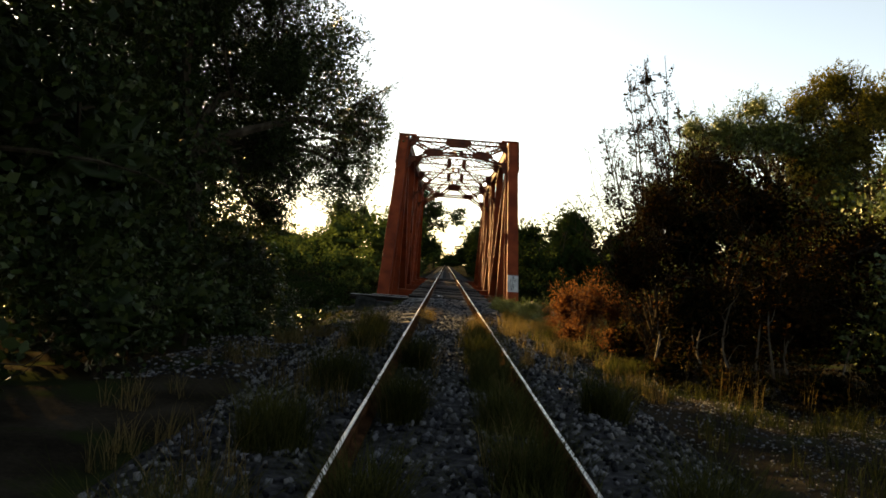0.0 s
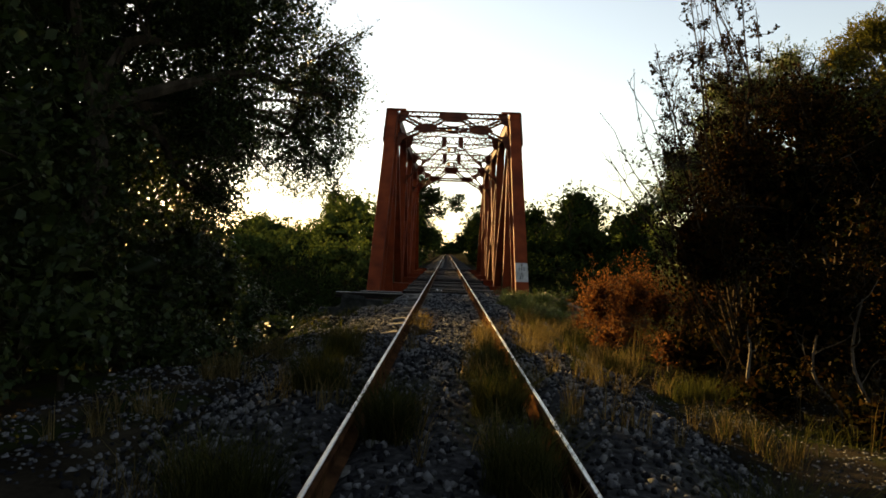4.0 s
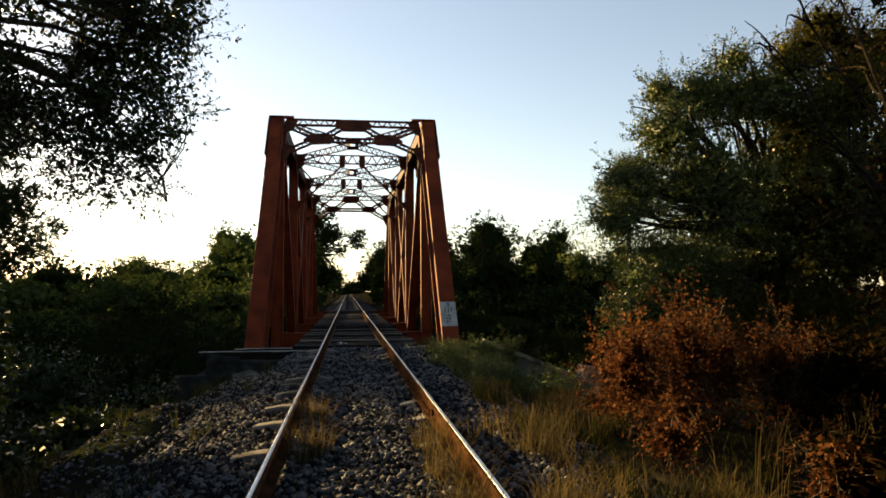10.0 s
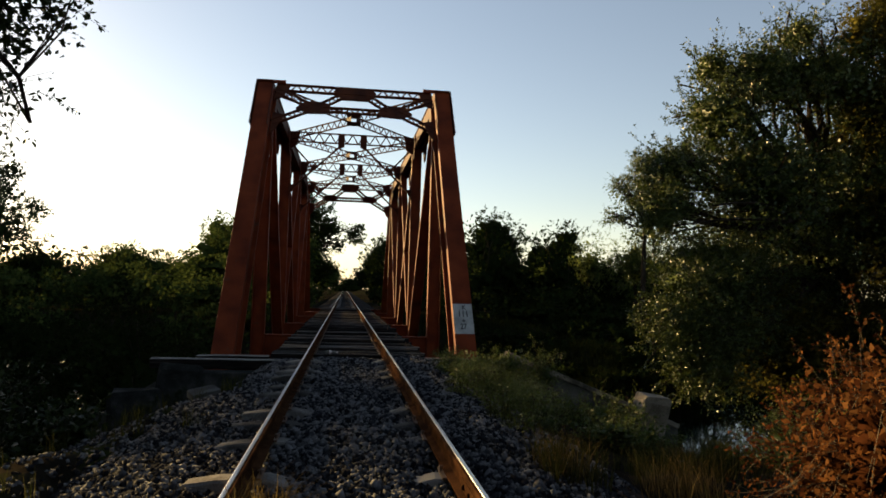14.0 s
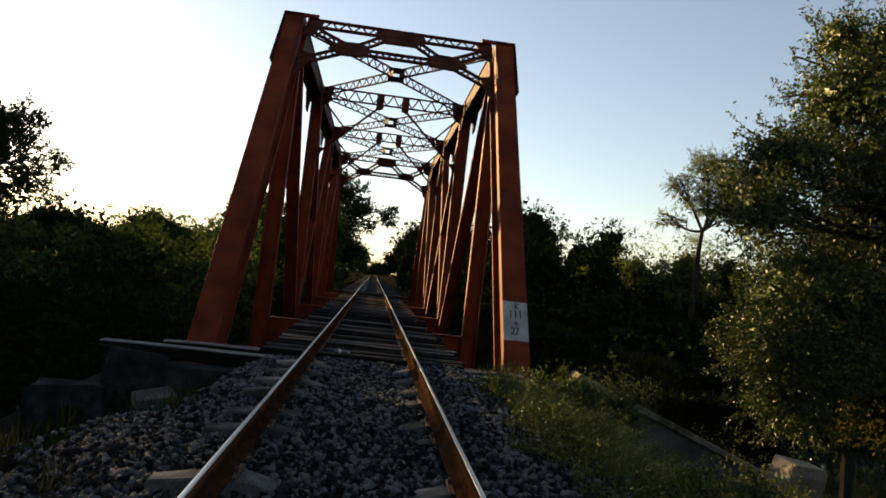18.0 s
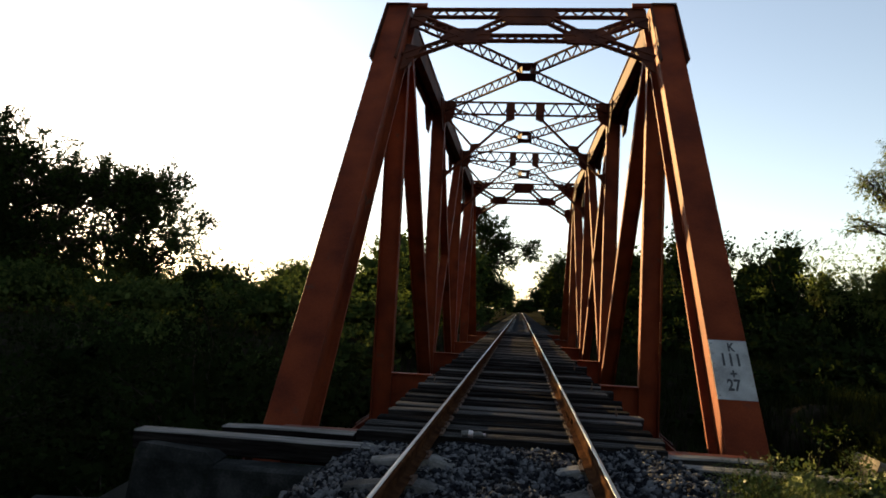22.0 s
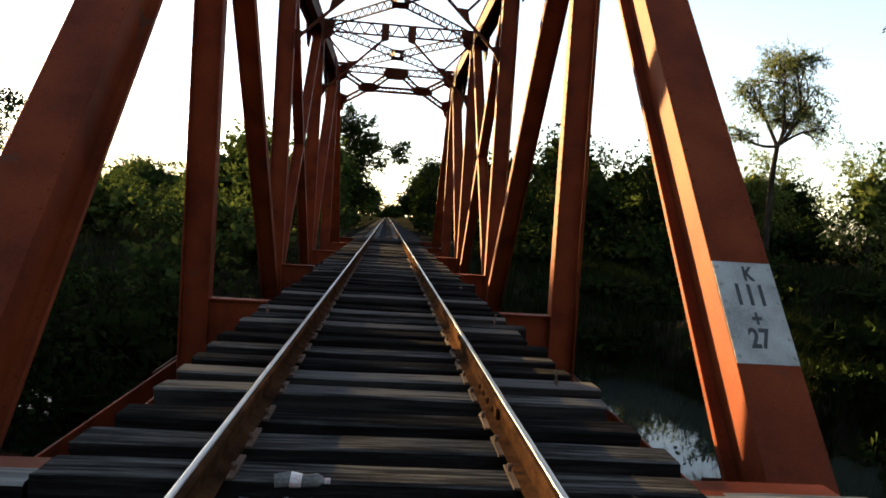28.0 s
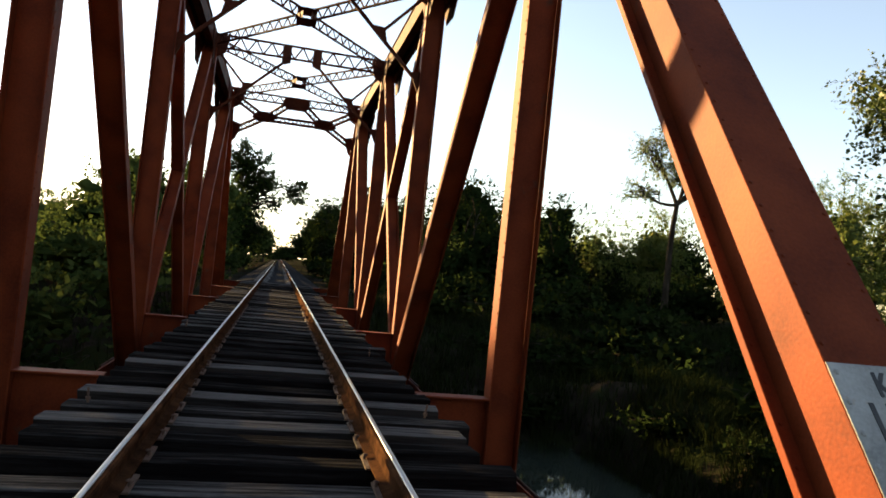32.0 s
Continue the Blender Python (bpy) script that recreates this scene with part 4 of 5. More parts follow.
        if hull and small > 0.65:
            w = rs.uniform(0.3, 1.15, len(ball)) ** 1.2
            bv = np.array(c) + ball * w[:, None] * e * hull
            bv[:, 2] = np.maximum(bv[:, 2], ground_z(bv[:, 0], bv[:, 1]) - 0.05)
            v, f = np.concatenate([v, bv]), np.concatenate([f, bf + len(v)])
    part("crown", sheet_mesh("crown", v - B, f), mat, t)
    return t


G = "trees along the line"
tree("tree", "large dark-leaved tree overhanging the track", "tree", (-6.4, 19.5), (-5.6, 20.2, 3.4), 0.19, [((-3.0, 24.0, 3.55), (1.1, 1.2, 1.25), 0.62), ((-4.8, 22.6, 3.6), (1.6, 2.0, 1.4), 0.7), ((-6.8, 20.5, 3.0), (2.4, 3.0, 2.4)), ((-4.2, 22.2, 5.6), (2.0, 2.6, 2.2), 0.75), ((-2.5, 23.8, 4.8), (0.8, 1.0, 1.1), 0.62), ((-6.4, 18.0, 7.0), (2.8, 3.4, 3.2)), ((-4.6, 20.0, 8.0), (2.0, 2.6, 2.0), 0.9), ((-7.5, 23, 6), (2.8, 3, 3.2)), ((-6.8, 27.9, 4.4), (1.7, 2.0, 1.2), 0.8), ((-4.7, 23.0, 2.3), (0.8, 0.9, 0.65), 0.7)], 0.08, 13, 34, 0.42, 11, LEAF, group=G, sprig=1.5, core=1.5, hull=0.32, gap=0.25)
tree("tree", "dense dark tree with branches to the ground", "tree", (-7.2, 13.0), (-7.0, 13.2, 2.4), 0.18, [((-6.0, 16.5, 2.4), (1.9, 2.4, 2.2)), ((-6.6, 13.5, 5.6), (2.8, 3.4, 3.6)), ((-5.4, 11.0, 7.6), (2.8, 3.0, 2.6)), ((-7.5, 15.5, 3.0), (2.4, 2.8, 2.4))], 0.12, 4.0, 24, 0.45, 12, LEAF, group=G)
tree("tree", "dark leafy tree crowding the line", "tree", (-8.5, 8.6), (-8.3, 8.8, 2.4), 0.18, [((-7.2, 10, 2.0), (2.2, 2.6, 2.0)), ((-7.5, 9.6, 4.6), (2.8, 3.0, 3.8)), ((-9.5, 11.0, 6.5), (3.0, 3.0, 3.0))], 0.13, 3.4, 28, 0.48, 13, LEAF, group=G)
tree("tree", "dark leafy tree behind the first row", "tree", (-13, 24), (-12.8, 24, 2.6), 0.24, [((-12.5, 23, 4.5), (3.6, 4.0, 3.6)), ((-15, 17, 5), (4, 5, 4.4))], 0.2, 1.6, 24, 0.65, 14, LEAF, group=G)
# undergrowth on the near left
for i, (x, y, w, h) in enumerate(((-5.0, 21.8, 0.9, 0.6), (-4.9, 23.6, 0.8, 0.5), (-5.6, 24.2, 1.0, 2.2), (-5.3, 25.7, 0.8, 1.95), (-7.4, 24.4, 1.6, 2.7), (-4.3, 24.8, 0.6, 0.35), (-4.1, 26.6, 0.7, 0.4), (-4.5, 28.2, 0.8, 0.45), (-4.0, 22.6, 0.5, 0.3), (-3.9, 29.8, 0.6, 0.4), (-4.6, 31.0, 0.8, 0.5), (-5.0, 19.2, 0.9, 0.6), (-4.6, 15.8, 0.8, 0.6), (-4.4, 17.4, 0.9, 0.9), (-4.3, 14.2, 0.9, 0.9), (-4.6, 20.6, 0.9, 0.8), (-4.2, 11.2, 0.9, 0.8), (-5.0, 9.5, 1.4, 1.5), (-5.6, 12.5, 1.6, 1.8), (-5.4, 15.6, 1.6, 1.7), (-5.8, 19, 1.8, 1.9), (-6.2, 22.4, 1.9, 2.0), (-6.6, 26.2, 1.4, 2.75), (-8.6, 26.3, 1.6, 3.0), (-5.6, 28.6, 1.3, 0.6), (-6.6, 31.6, 1.8, 2.0), (-9, 34, 2.4, 2.6), (-9.5, 27, 2.3, 1.0), (-9.2, 30.4, 2.2, 1.1), (-9.4, 23, 2.4, 2.0), (-5.0, 34.8, 1.2, 2.2))):
    z = float(ground_z(x, y))
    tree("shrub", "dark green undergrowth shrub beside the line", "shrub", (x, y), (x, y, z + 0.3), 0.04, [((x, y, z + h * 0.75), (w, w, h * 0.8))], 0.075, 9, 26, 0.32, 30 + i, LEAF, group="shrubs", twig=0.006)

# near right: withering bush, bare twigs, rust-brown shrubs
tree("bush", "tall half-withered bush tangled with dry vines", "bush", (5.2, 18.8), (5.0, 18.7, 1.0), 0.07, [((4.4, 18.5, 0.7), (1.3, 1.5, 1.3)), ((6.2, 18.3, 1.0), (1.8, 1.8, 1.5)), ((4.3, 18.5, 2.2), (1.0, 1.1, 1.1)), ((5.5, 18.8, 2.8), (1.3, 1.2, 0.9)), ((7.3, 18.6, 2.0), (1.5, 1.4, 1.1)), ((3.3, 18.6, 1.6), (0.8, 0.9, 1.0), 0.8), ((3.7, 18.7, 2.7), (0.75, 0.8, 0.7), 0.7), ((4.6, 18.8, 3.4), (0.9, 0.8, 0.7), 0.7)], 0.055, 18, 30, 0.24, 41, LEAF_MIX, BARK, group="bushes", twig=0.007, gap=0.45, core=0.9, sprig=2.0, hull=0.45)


def wand_bush(label, base, leafy, bare, leaf, seed, mat, bark):
    """A bush of long arching wands with side twigs; (middle, tip) of each wand, in leaf or bare."""
    rs = np.random.RandomState(seed)
    B = np.array([base[0], base[1], float(ground_z(base[0], base[1])) - 0.05])
    t = thing("bush", label, "bush", tuple(B), "bushes")
    st, en = [], []
    for green, wands in ((True, leafy), (False, bare)):
        for mid, tip in wands:
            k = np.linspace(0, 1, 14)[:, None]
            mid, tip = np.array(mid, float), np.array(tip, float)
            cv = B * (1 - k) ** 2 + mid * 2 * k * (1 - k) + tip * k * k + np.cumsum(rs.normal(0, 0.03, (14, 3)), 0)
            sh = Shape().tube(cv - B, np.linspace(0.026, 0.005, 14) if green else np.linspace(0.02, 0.0035, 14), 5)
            for n in range(34 if green else 12):
                i = rs.randint(5, 13)
                on = unit((cv[i + 1] - cv[i])[None])[0]
                way = unit((on * 0.55 + rs.normal(0, 0.6, 3))[None])[0]
                long = rs.uniform(0.2, 0.62) * (1.15 - i / 16)
                tw = curve(cv[i], cv[i] + way * long + np.array([0, 0, 0.2 * long]), rs, 0.4, 6)
                sh.tube(tw - B, np.linspace(0.007, 0.0025, 6), 3)
                if green:
                    st.append(tw[1])
                    en.append(tw[5])
            part("wand", sh, bark, t)
    st, en = np.array(st), np.array(en)
    n = len(st)
    row = np.repeat(np.arange(n), 17)
    u = rs.uniform(0.05, 1.05, (len(row), 1))
    d = unit(unit(en[row] - st[row]) * 0.4 + rs.normal(0, 0.7, (len(row), 3)))
    v, f = folded(rs, st[row] + (en[row] - st[row]) * u, d, leaf * rs.uniform(0.6, 1.4, len(row)), 0.7)
    part("foliage", sheet_mesh("foliage", v - B, f), mat, t)
    return t


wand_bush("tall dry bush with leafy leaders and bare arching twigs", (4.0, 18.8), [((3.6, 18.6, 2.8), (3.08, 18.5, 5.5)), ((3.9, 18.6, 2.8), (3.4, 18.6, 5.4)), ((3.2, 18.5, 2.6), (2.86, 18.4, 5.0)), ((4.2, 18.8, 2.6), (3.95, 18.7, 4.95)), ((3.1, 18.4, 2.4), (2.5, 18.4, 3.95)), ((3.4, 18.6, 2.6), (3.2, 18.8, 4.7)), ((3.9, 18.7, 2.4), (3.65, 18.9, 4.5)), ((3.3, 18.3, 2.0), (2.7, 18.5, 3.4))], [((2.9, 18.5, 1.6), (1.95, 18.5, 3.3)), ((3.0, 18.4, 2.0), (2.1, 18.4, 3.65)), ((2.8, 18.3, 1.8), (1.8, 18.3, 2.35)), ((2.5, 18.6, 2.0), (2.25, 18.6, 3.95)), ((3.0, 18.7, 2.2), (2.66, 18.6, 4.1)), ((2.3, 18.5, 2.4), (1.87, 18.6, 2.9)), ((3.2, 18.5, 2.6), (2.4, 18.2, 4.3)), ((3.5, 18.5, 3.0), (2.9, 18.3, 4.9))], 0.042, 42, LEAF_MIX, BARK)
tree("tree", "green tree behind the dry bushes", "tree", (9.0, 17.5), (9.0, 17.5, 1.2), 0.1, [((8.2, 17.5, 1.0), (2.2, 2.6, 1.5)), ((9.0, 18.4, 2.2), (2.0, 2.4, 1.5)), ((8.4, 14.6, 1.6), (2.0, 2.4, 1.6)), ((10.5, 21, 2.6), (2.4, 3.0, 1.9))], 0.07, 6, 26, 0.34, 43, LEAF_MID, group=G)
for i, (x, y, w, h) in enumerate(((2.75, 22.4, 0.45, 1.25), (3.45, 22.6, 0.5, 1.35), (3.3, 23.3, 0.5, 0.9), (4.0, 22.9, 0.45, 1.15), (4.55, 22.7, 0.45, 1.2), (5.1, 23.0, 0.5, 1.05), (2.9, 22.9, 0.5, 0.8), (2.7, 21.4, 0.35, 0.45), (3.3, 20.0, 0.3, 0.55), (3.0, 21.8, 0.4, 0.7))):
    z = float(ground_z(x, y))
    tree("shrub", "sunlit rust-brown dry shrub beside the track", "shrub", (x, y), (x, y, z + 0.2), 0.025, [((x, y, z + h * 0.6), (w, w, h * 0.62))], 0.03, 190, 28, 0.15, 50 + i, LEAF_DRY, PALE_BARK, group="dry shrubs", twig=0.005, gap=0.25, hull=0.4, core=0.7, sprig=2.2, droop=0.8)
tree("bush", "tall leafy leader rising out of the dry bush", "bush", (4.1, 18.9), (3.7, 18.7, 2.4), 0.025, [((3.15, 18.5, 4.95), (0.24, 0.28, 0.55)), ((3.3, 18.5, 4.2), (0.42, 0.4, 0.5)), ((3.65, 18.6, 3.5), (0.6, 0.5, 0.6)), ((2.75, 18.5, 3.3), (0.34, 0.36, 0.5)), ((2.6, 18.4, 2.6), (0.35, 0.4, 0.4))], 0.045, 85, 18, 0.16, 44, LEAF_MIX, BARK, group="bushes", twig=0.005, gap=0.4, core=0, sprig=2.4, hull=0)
# bare stems at the foot of the bushes
for k, (x, y, dx, dz) in enumerate(((4.35, 17.0, -0.25, 1.1), (4.6, 16.8, -0.12, 1.5), (4.85, 17.1, 0.3, 1.2), (5.05, 16.9, 0.1, 1.4), (5.6, 16.7, -0.2, 1.0), (6.2, 16.5, 0.15, 1.2), (3.5, 17.6, 0.1, 0.9))):
    st = np.random.RandomState(400 + k)
    b = np.array([x, y, float(ground_z(x, y)) - 0.05])
    stem = thing("dry_stem", "pale bare stem at the foot of the bushes", "stem", tuple(b), "dry stems")
    cv = curve(b, b + np.array([dx, 0.35, dz]), st, 0.16, 8)
    part("stalk", Shape().tube(cv - b, np.linspace(0.026, 0.012, 8), 6), PALE_BARK, stem)
    for i in (3, 5, 6):
        part("twig", Shape().tube(curve(cv[i], cv[i] + st.normal(0, 0.16, 3) + np.array([0, 0, 0.3]), st, 0.2, 5) - b, np.linspace(0.009, 0.003, 5), 4), PALE_BARK, stem)
# weeds below the bushes, with shade put into their dark leaf colour
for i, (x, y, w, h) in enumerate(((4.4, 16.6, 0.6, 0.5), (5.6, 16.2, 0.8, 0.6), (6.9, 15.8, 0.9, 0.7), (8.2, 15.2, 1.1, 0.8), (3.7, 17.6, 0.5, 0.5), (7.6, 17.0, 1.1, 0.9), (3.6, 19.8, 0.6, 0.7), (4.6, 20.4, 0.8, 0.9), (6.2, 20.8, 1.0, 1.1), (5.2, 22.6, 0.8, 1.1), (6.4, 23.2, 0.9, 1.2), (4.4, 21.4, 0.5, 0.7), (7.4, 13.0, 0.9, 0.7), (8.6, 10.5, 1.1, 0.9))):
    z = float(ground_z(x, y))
    tree("shrub", "low weeds and dry stems below the bushes, shaded leaf colour", "shrub", (x, y), (x, y, z + 0.15), 0.014, [((x, y, z + h * 0.5), (w, w, h * 0.65))], 0.06, 40, 22, 0.2, 280 + i, LEAF_MIX, group="weeds", twig=0.005, sprig=2.0)
# green shrubs by the wing wall
for i, (x, y, w, h) in enumerate(((2.6, 32.95, 0.42, 0.5), (3.1, 32.75, 0.55, 0.8), (3.75, 32.7, 0.5, 0.95), (3.3, 32.0, 0.6, 0.4), (4.2, 31.4, 0.6, 0.25), (2.7, 31.2, 0.5, 0.35), (4.0, 29.6, 0.8, 0.55), (4.1, 28.5, 0.55, 0.45), (3.4, 28.0, 0.7, 0.4), (6.0, 29.6, 0.7, 0.35), (5.6, 26.6, 0.8, 0.5), (6.0, 32.8, 0.6, 0.4), (4.5, 25.6, 0.7, 0.5), (2.9, 29.6, 0.5, 0.35), (8.6, 26.0, 1.0, 0.5))):
    z = float(ground_z(x, y))
    tree("shrub", "low green weedy shrub by the wing wall", "shrub", (x, y), (x, y, z + 0.12), 0.012, [((x, y, z + h * 0.5), (w, w, h * 0.65))], 0.032, 200, 24, 0.13, 60 + i, WEED, group="weeds", twig=0.003, sprig=2.4, slim=0.36, core=0.5, hull=0.5)

# right bank
tree("tree", "broad green riverside tree with feathery outline", "tree", (26.5, 48.6), (18.4, 43.6, 2.8), 0.32, [((9.4, 39.6, 4.0), (1.3, 1.8, 1.2), 0.8), ((9.9, 39.6, 5.4), (1.4, 1.8, 1.0), 0.8), ((11.4, 39.8, 7.1), (1.5, 2.0, 1.5), 0.8), ((13.0, 40, 8.6), (2.0, 2.2, 1.5), 0.85), ((15.4, 40, 8.7), (2.2, 2.4, 1.4)), ((18.0, 41, 7.8), (2.4, 2.6, 1.5)), ((13.2, 40.5, 5.2), (3.0, 2.6, 2.4)), ((11.9, 41, 1.8), (2.7, 2.4, 2.6), 0.85), ((11.5, 40.6, -0.4), (2.0, 2.2, 1.7), 0.85), ((18.5, 42, 5.2), (3.8, 4.0, 3.4)), ((16.4, 43.6, 1.4), (3.6, 2.4, 2.6)), ((11.5, 44.5, 5.4), (1.3, 1.4, 1.2), 0.8), ((10.9, 40.6, 0.6), (1.7, 2.0, 1.8), 0.85), ((14.2, 39.8, 10.0), (0.9, 1.2, 0.8), 0.8), ((11.2, 39.8, 8.7), (0.8, 1.2, 0.7), 0.8)], 0.1, 6.0, 36, 0.45, 71, LEAF_MID, group=G, sprig=1.9, core=1.1, hull=0.5)
tree("tree", "riverside tree draped with dry vines, sunlit gold leaf colour", "tree", (28.4, 46.6), (21.6, 42.6, 4.0), 0.24, [((18.8, 41.6, -0.1), (2.8, 2.2, 2.5)), ((15.0, 41.8, -0.2), (2.8, 2.2, 2.3)), ((16.4, 39.4, 10.0), (1.4, 1.6, 1.5), 0.8), ((17.8, 39.6, 11.2), (1.5, 1.6, 1.3), 0.8), ((18.8, 40, 8.8), (2.2, 2.2, 2.2)), ((17.0, 39.8, 7.6), (1.8, 1.8, 1.8)), ((20.6, 40.4, 10.6), (2.2, 2.2, 2.0)), ((19.6, 41, 3.4), (3.4, 3.0, 3.6)), ((22.5, 41, 6.5), (3, 3, 3.4))], 0.1, 5.5, 34, 0.45, 77, LEAF_GOLD, group=G, sprig=1.7, core=1.1, hull=0.5)
tree("tree", "dark green riverside tree", "tree", (21, 51.5), (21, 51.5, 2.0), 0.26, [((20.5, 51, 5.2), (2.6, 3.0, 3.0)), ((24, 51, 6.5), (3.4, 3.4, 3.4)), ((21.5, 51, 3.2), (3.4, 3.0, 2.6))], 0.15, 3.0, 28, 0.5, 72, LEAF, group=G)
tree("tree", "tall slender tree with drooping light foliage", "tree", (23.4, 73.0), (23.6, 72.8, 7.0), 0.2, [((23.4, 72.8, 11.2), (1.8, 1.8, 1.9)), ((25.6, 72.8, 9.6), (1.5, 1.5, 1.2)), ((21.7, 73, 9.6), (1.3, 1.2, 1.3)), ((24.6, 73, 12.2), (1.3, 1.2, 1.0)), ((21.2, 73, 7.6), (1.1, 1.1, 0.8)), ((26.4, 73, 8.0), (0.9, 0.9, 0.7)), ((23.9, 73, 9.0), (1.5, 1.3, 0.9))], 0.13, 9.0, 40, 0.55, 73, LEAF_WILLOW, BARK, droop=1.6, slim=0.24, group=G, core=0.25, sprig=1.7, hull=0, twig=0.03)
for i, (x, y, z, e) in enumerate(((28.0, 70, 3.8, (2.8, 3, 4.0)), (33.5, 70, 4.8, (3.8, 3, 5.4)), (24.5, 77, 4.0, (3.0, 3, 3.4)), (20.6, 78, 3.4, (2.4, 3, 2.8)), (41, 75, 4.5, (5, 4, 5)))):
    tree("tree", "light green willow-like tree on the far bank", "tree", (x, y), (x, y, z * 0.5), 0.16, [((x, y, z), e)], 0.2, 2.2, 34, 0.6, 74 + i, LEAF_LIGHT, droop=1.4, slim=0.25, group=G, sprig=2.2, hull=0.45, core=0.5)
far = [((14, 88, 5.0), (5.2, 4, 4.4)), ((20, 87, 4.0), (4.2, 4, 4.4)), ((24.5, 85, 2.4), (3.4, 4, 2.8)), ((9.0, 92, 4.0), (3.4, 4, 3.6)), ((7.2, 100, 4.6), (3.6, 5, 4.2)), ((6.0, 112, 4.2), (3.6, 6, 3.8)), ((5.0, 150, 5.0), (3.6, 6, 4.5)), ((-3.4, 190, 4), (4, 6, 4)), ((3, 330, 2.5), (12, 6, 3.5)), ((30, 92, 2.6), (5, 4, 3)), ((38, 95, 3.5), (6, 4, 4)), ((50, 92, 4), (7, 5, 4.5)), ((14, 79, 1.0), (5, 4, 3.0)), ((22, 80, 0.4), (5, 3, 2.4)), ((9, 82, 1.4), (3.4, 4, 3.0)),
       ((-6.2, 77, 1.8), (2.4, 3, 2.6)), ((5.8, 80, 1.8), (2.2, 3, 2.6)), ((11.0, 74, 2.0), (3.0, 2.6, 3.6)), ((17.2, 75.5, 2.0), (3.2, 2.6, 3.4)), ((-5.8, 99, 2.5), (2.2, 4, 3.0)), ((-10.5, 82, 3.6), (3.6, 4, 3.6)), ((-17.5, 128, 5.4), (4.6, 5, 6.6)), ((-7.5, 92, 3.6), (3.2, 5, 4.2)), ((-15, 95, 2.2), (5, 5, 3.0)), ((-22, 104, 2.0), (6, 5, 3.2)), ((-28.5, 112, 3.2), (4.6, 5, 2.9)), ((-37, 112, 2.0), (6, 5, 3.0)), ((-46, 108, 2.4), (6, 5, 3.4)), ((-56, 100, 3), (7, 6, 4)), ((-45, 92, 1.6), (8, 4, 3.4)), ((-60, 90, 1.8), (8, 4, 3.6)), ((-34, 97, 1.0), (7, 4, 2.8)), ((-74, 96, 2.4), (8, 4, 4.4)), ((-11, 74, 0.0), (4, 3, 2.2)), ((-19, 82, 0.4), (6, 4, 2.4)), ((-28, 90, 0.6), (7, 4, 2.4)),
       ((-6.6, 106, 4.0), (3.4, 6, 4.4)), ((-6.5, 130, 4.5), (4, 7, 5)), ((7.5, 136, 4.5), (4, 8, 5)), ((-8, 160, 5), (5, 9, 6)), ((9, 165, 5), (5, 9, 6)), ((-11, 200, 5), (6, 12, 7)), ((12, 205, 5), (6, 12, 7))]
for i, (c, e) in enumerate(far):
    # trees left of the line take the lit leaf tone, others the shaded
    tree("tree", "dense dark green tree on the far bank", "tree", (c[0], c[1]), (c[0], c[1], c[2] * 0.4), 0.2, [(c, e), ((c[0] + 1.5 * math.sin(i * 2.3), c[1] - 1, c[2] + e[2] * 0.35), (e[0] * 0.6, e[1] * 0.6, e[2] * 0.75)), ((c[0] - 0.4 * e[0], c[1], c[2] - e[2] * 0.4), (e[0] * 0.8, e[1] * 0.6, e[2] * 0.6))], 0.2 if c[1] < 125 else 0.32, 0.66 if c[1] < 125 else 0.3, 23 if c[1] < 125 else 18, 0.7, 100 + i, LEAF_FAR_LIT if c[0] < 0 else LEAF_FAR_SHADED, group="distant trees", twig=0.02, bare=6, sprig=1.2, hull=0.6, core=0.6)
tree("tree", "tall open-crowned tree leaning over the line", "tree", (-5.5, 114), (-4.6, 114, 6.0), 0.24, [((-4.6, 114, 11.0), (2.9, 2.8, 2.6)), ((-3.2, 114, 8.4), (2.0, 2.0, 1.6)), ((-2.2, 114, 9.4), (1.8, 2, 1.3)), ((0.9, 114, 8.4), (1.5, 1.6, 1.3)), ((-5.0, 114, 7.0), (2.6, 2, 2.0)), ((1.6, 114, 9.6), (0.9, 1, 0.6)), ((-4.2, 113, 3.8), (2.6, 3, 2.8)), ((-1.2, 114, 6.9), (1.2, 1.2, 0.9))], 0.2, 4.5, 30, 0.5, 140, LEAF_FAR_SHADED, group="distant trees", hull=0.3, core=0.9, gap=0.35)
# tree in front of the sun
tree("tree", "large tree against the low sun on the far bank", "tree", (-47, 76), (-46, 76, 4.5), 0.4, [((-51, 77, 9.0), (4.0, 4, 4.2)), ((-45.4, 76, 9.4), (4.0, 4, 4.0)), ((-41.2, 76, 11.2), (2.8, 3, 3.2)), ((-38.5, 77, 10.2), (4.2, 4, 4.4)), ((-42, 76.5, 8.5), (6, 4, 4)), ((-31.5, 78, 6.4), (5.6, 4, 4.6)), ((-34, 78, 9.0), (3.4, 3, 3.0)), ((-28.6, 78, 6.0), (4.4, 4, 4.4)), ((-37, 77, 4.0), (5.4, 4, 3.8)), ((-29.8, 78, 8.6), (2.6, 3, 2.2)), ((-44, 76, 4.6), (8, 4, 4.2)), ((-56, 78, 5), (4, 4, 4))], 0.24, 1.0, 40, 0.85, 150, LEAF_FAR_SHADED, group="distant trees", twig=0.02, gap=0.3, hull=0, core=0.45)
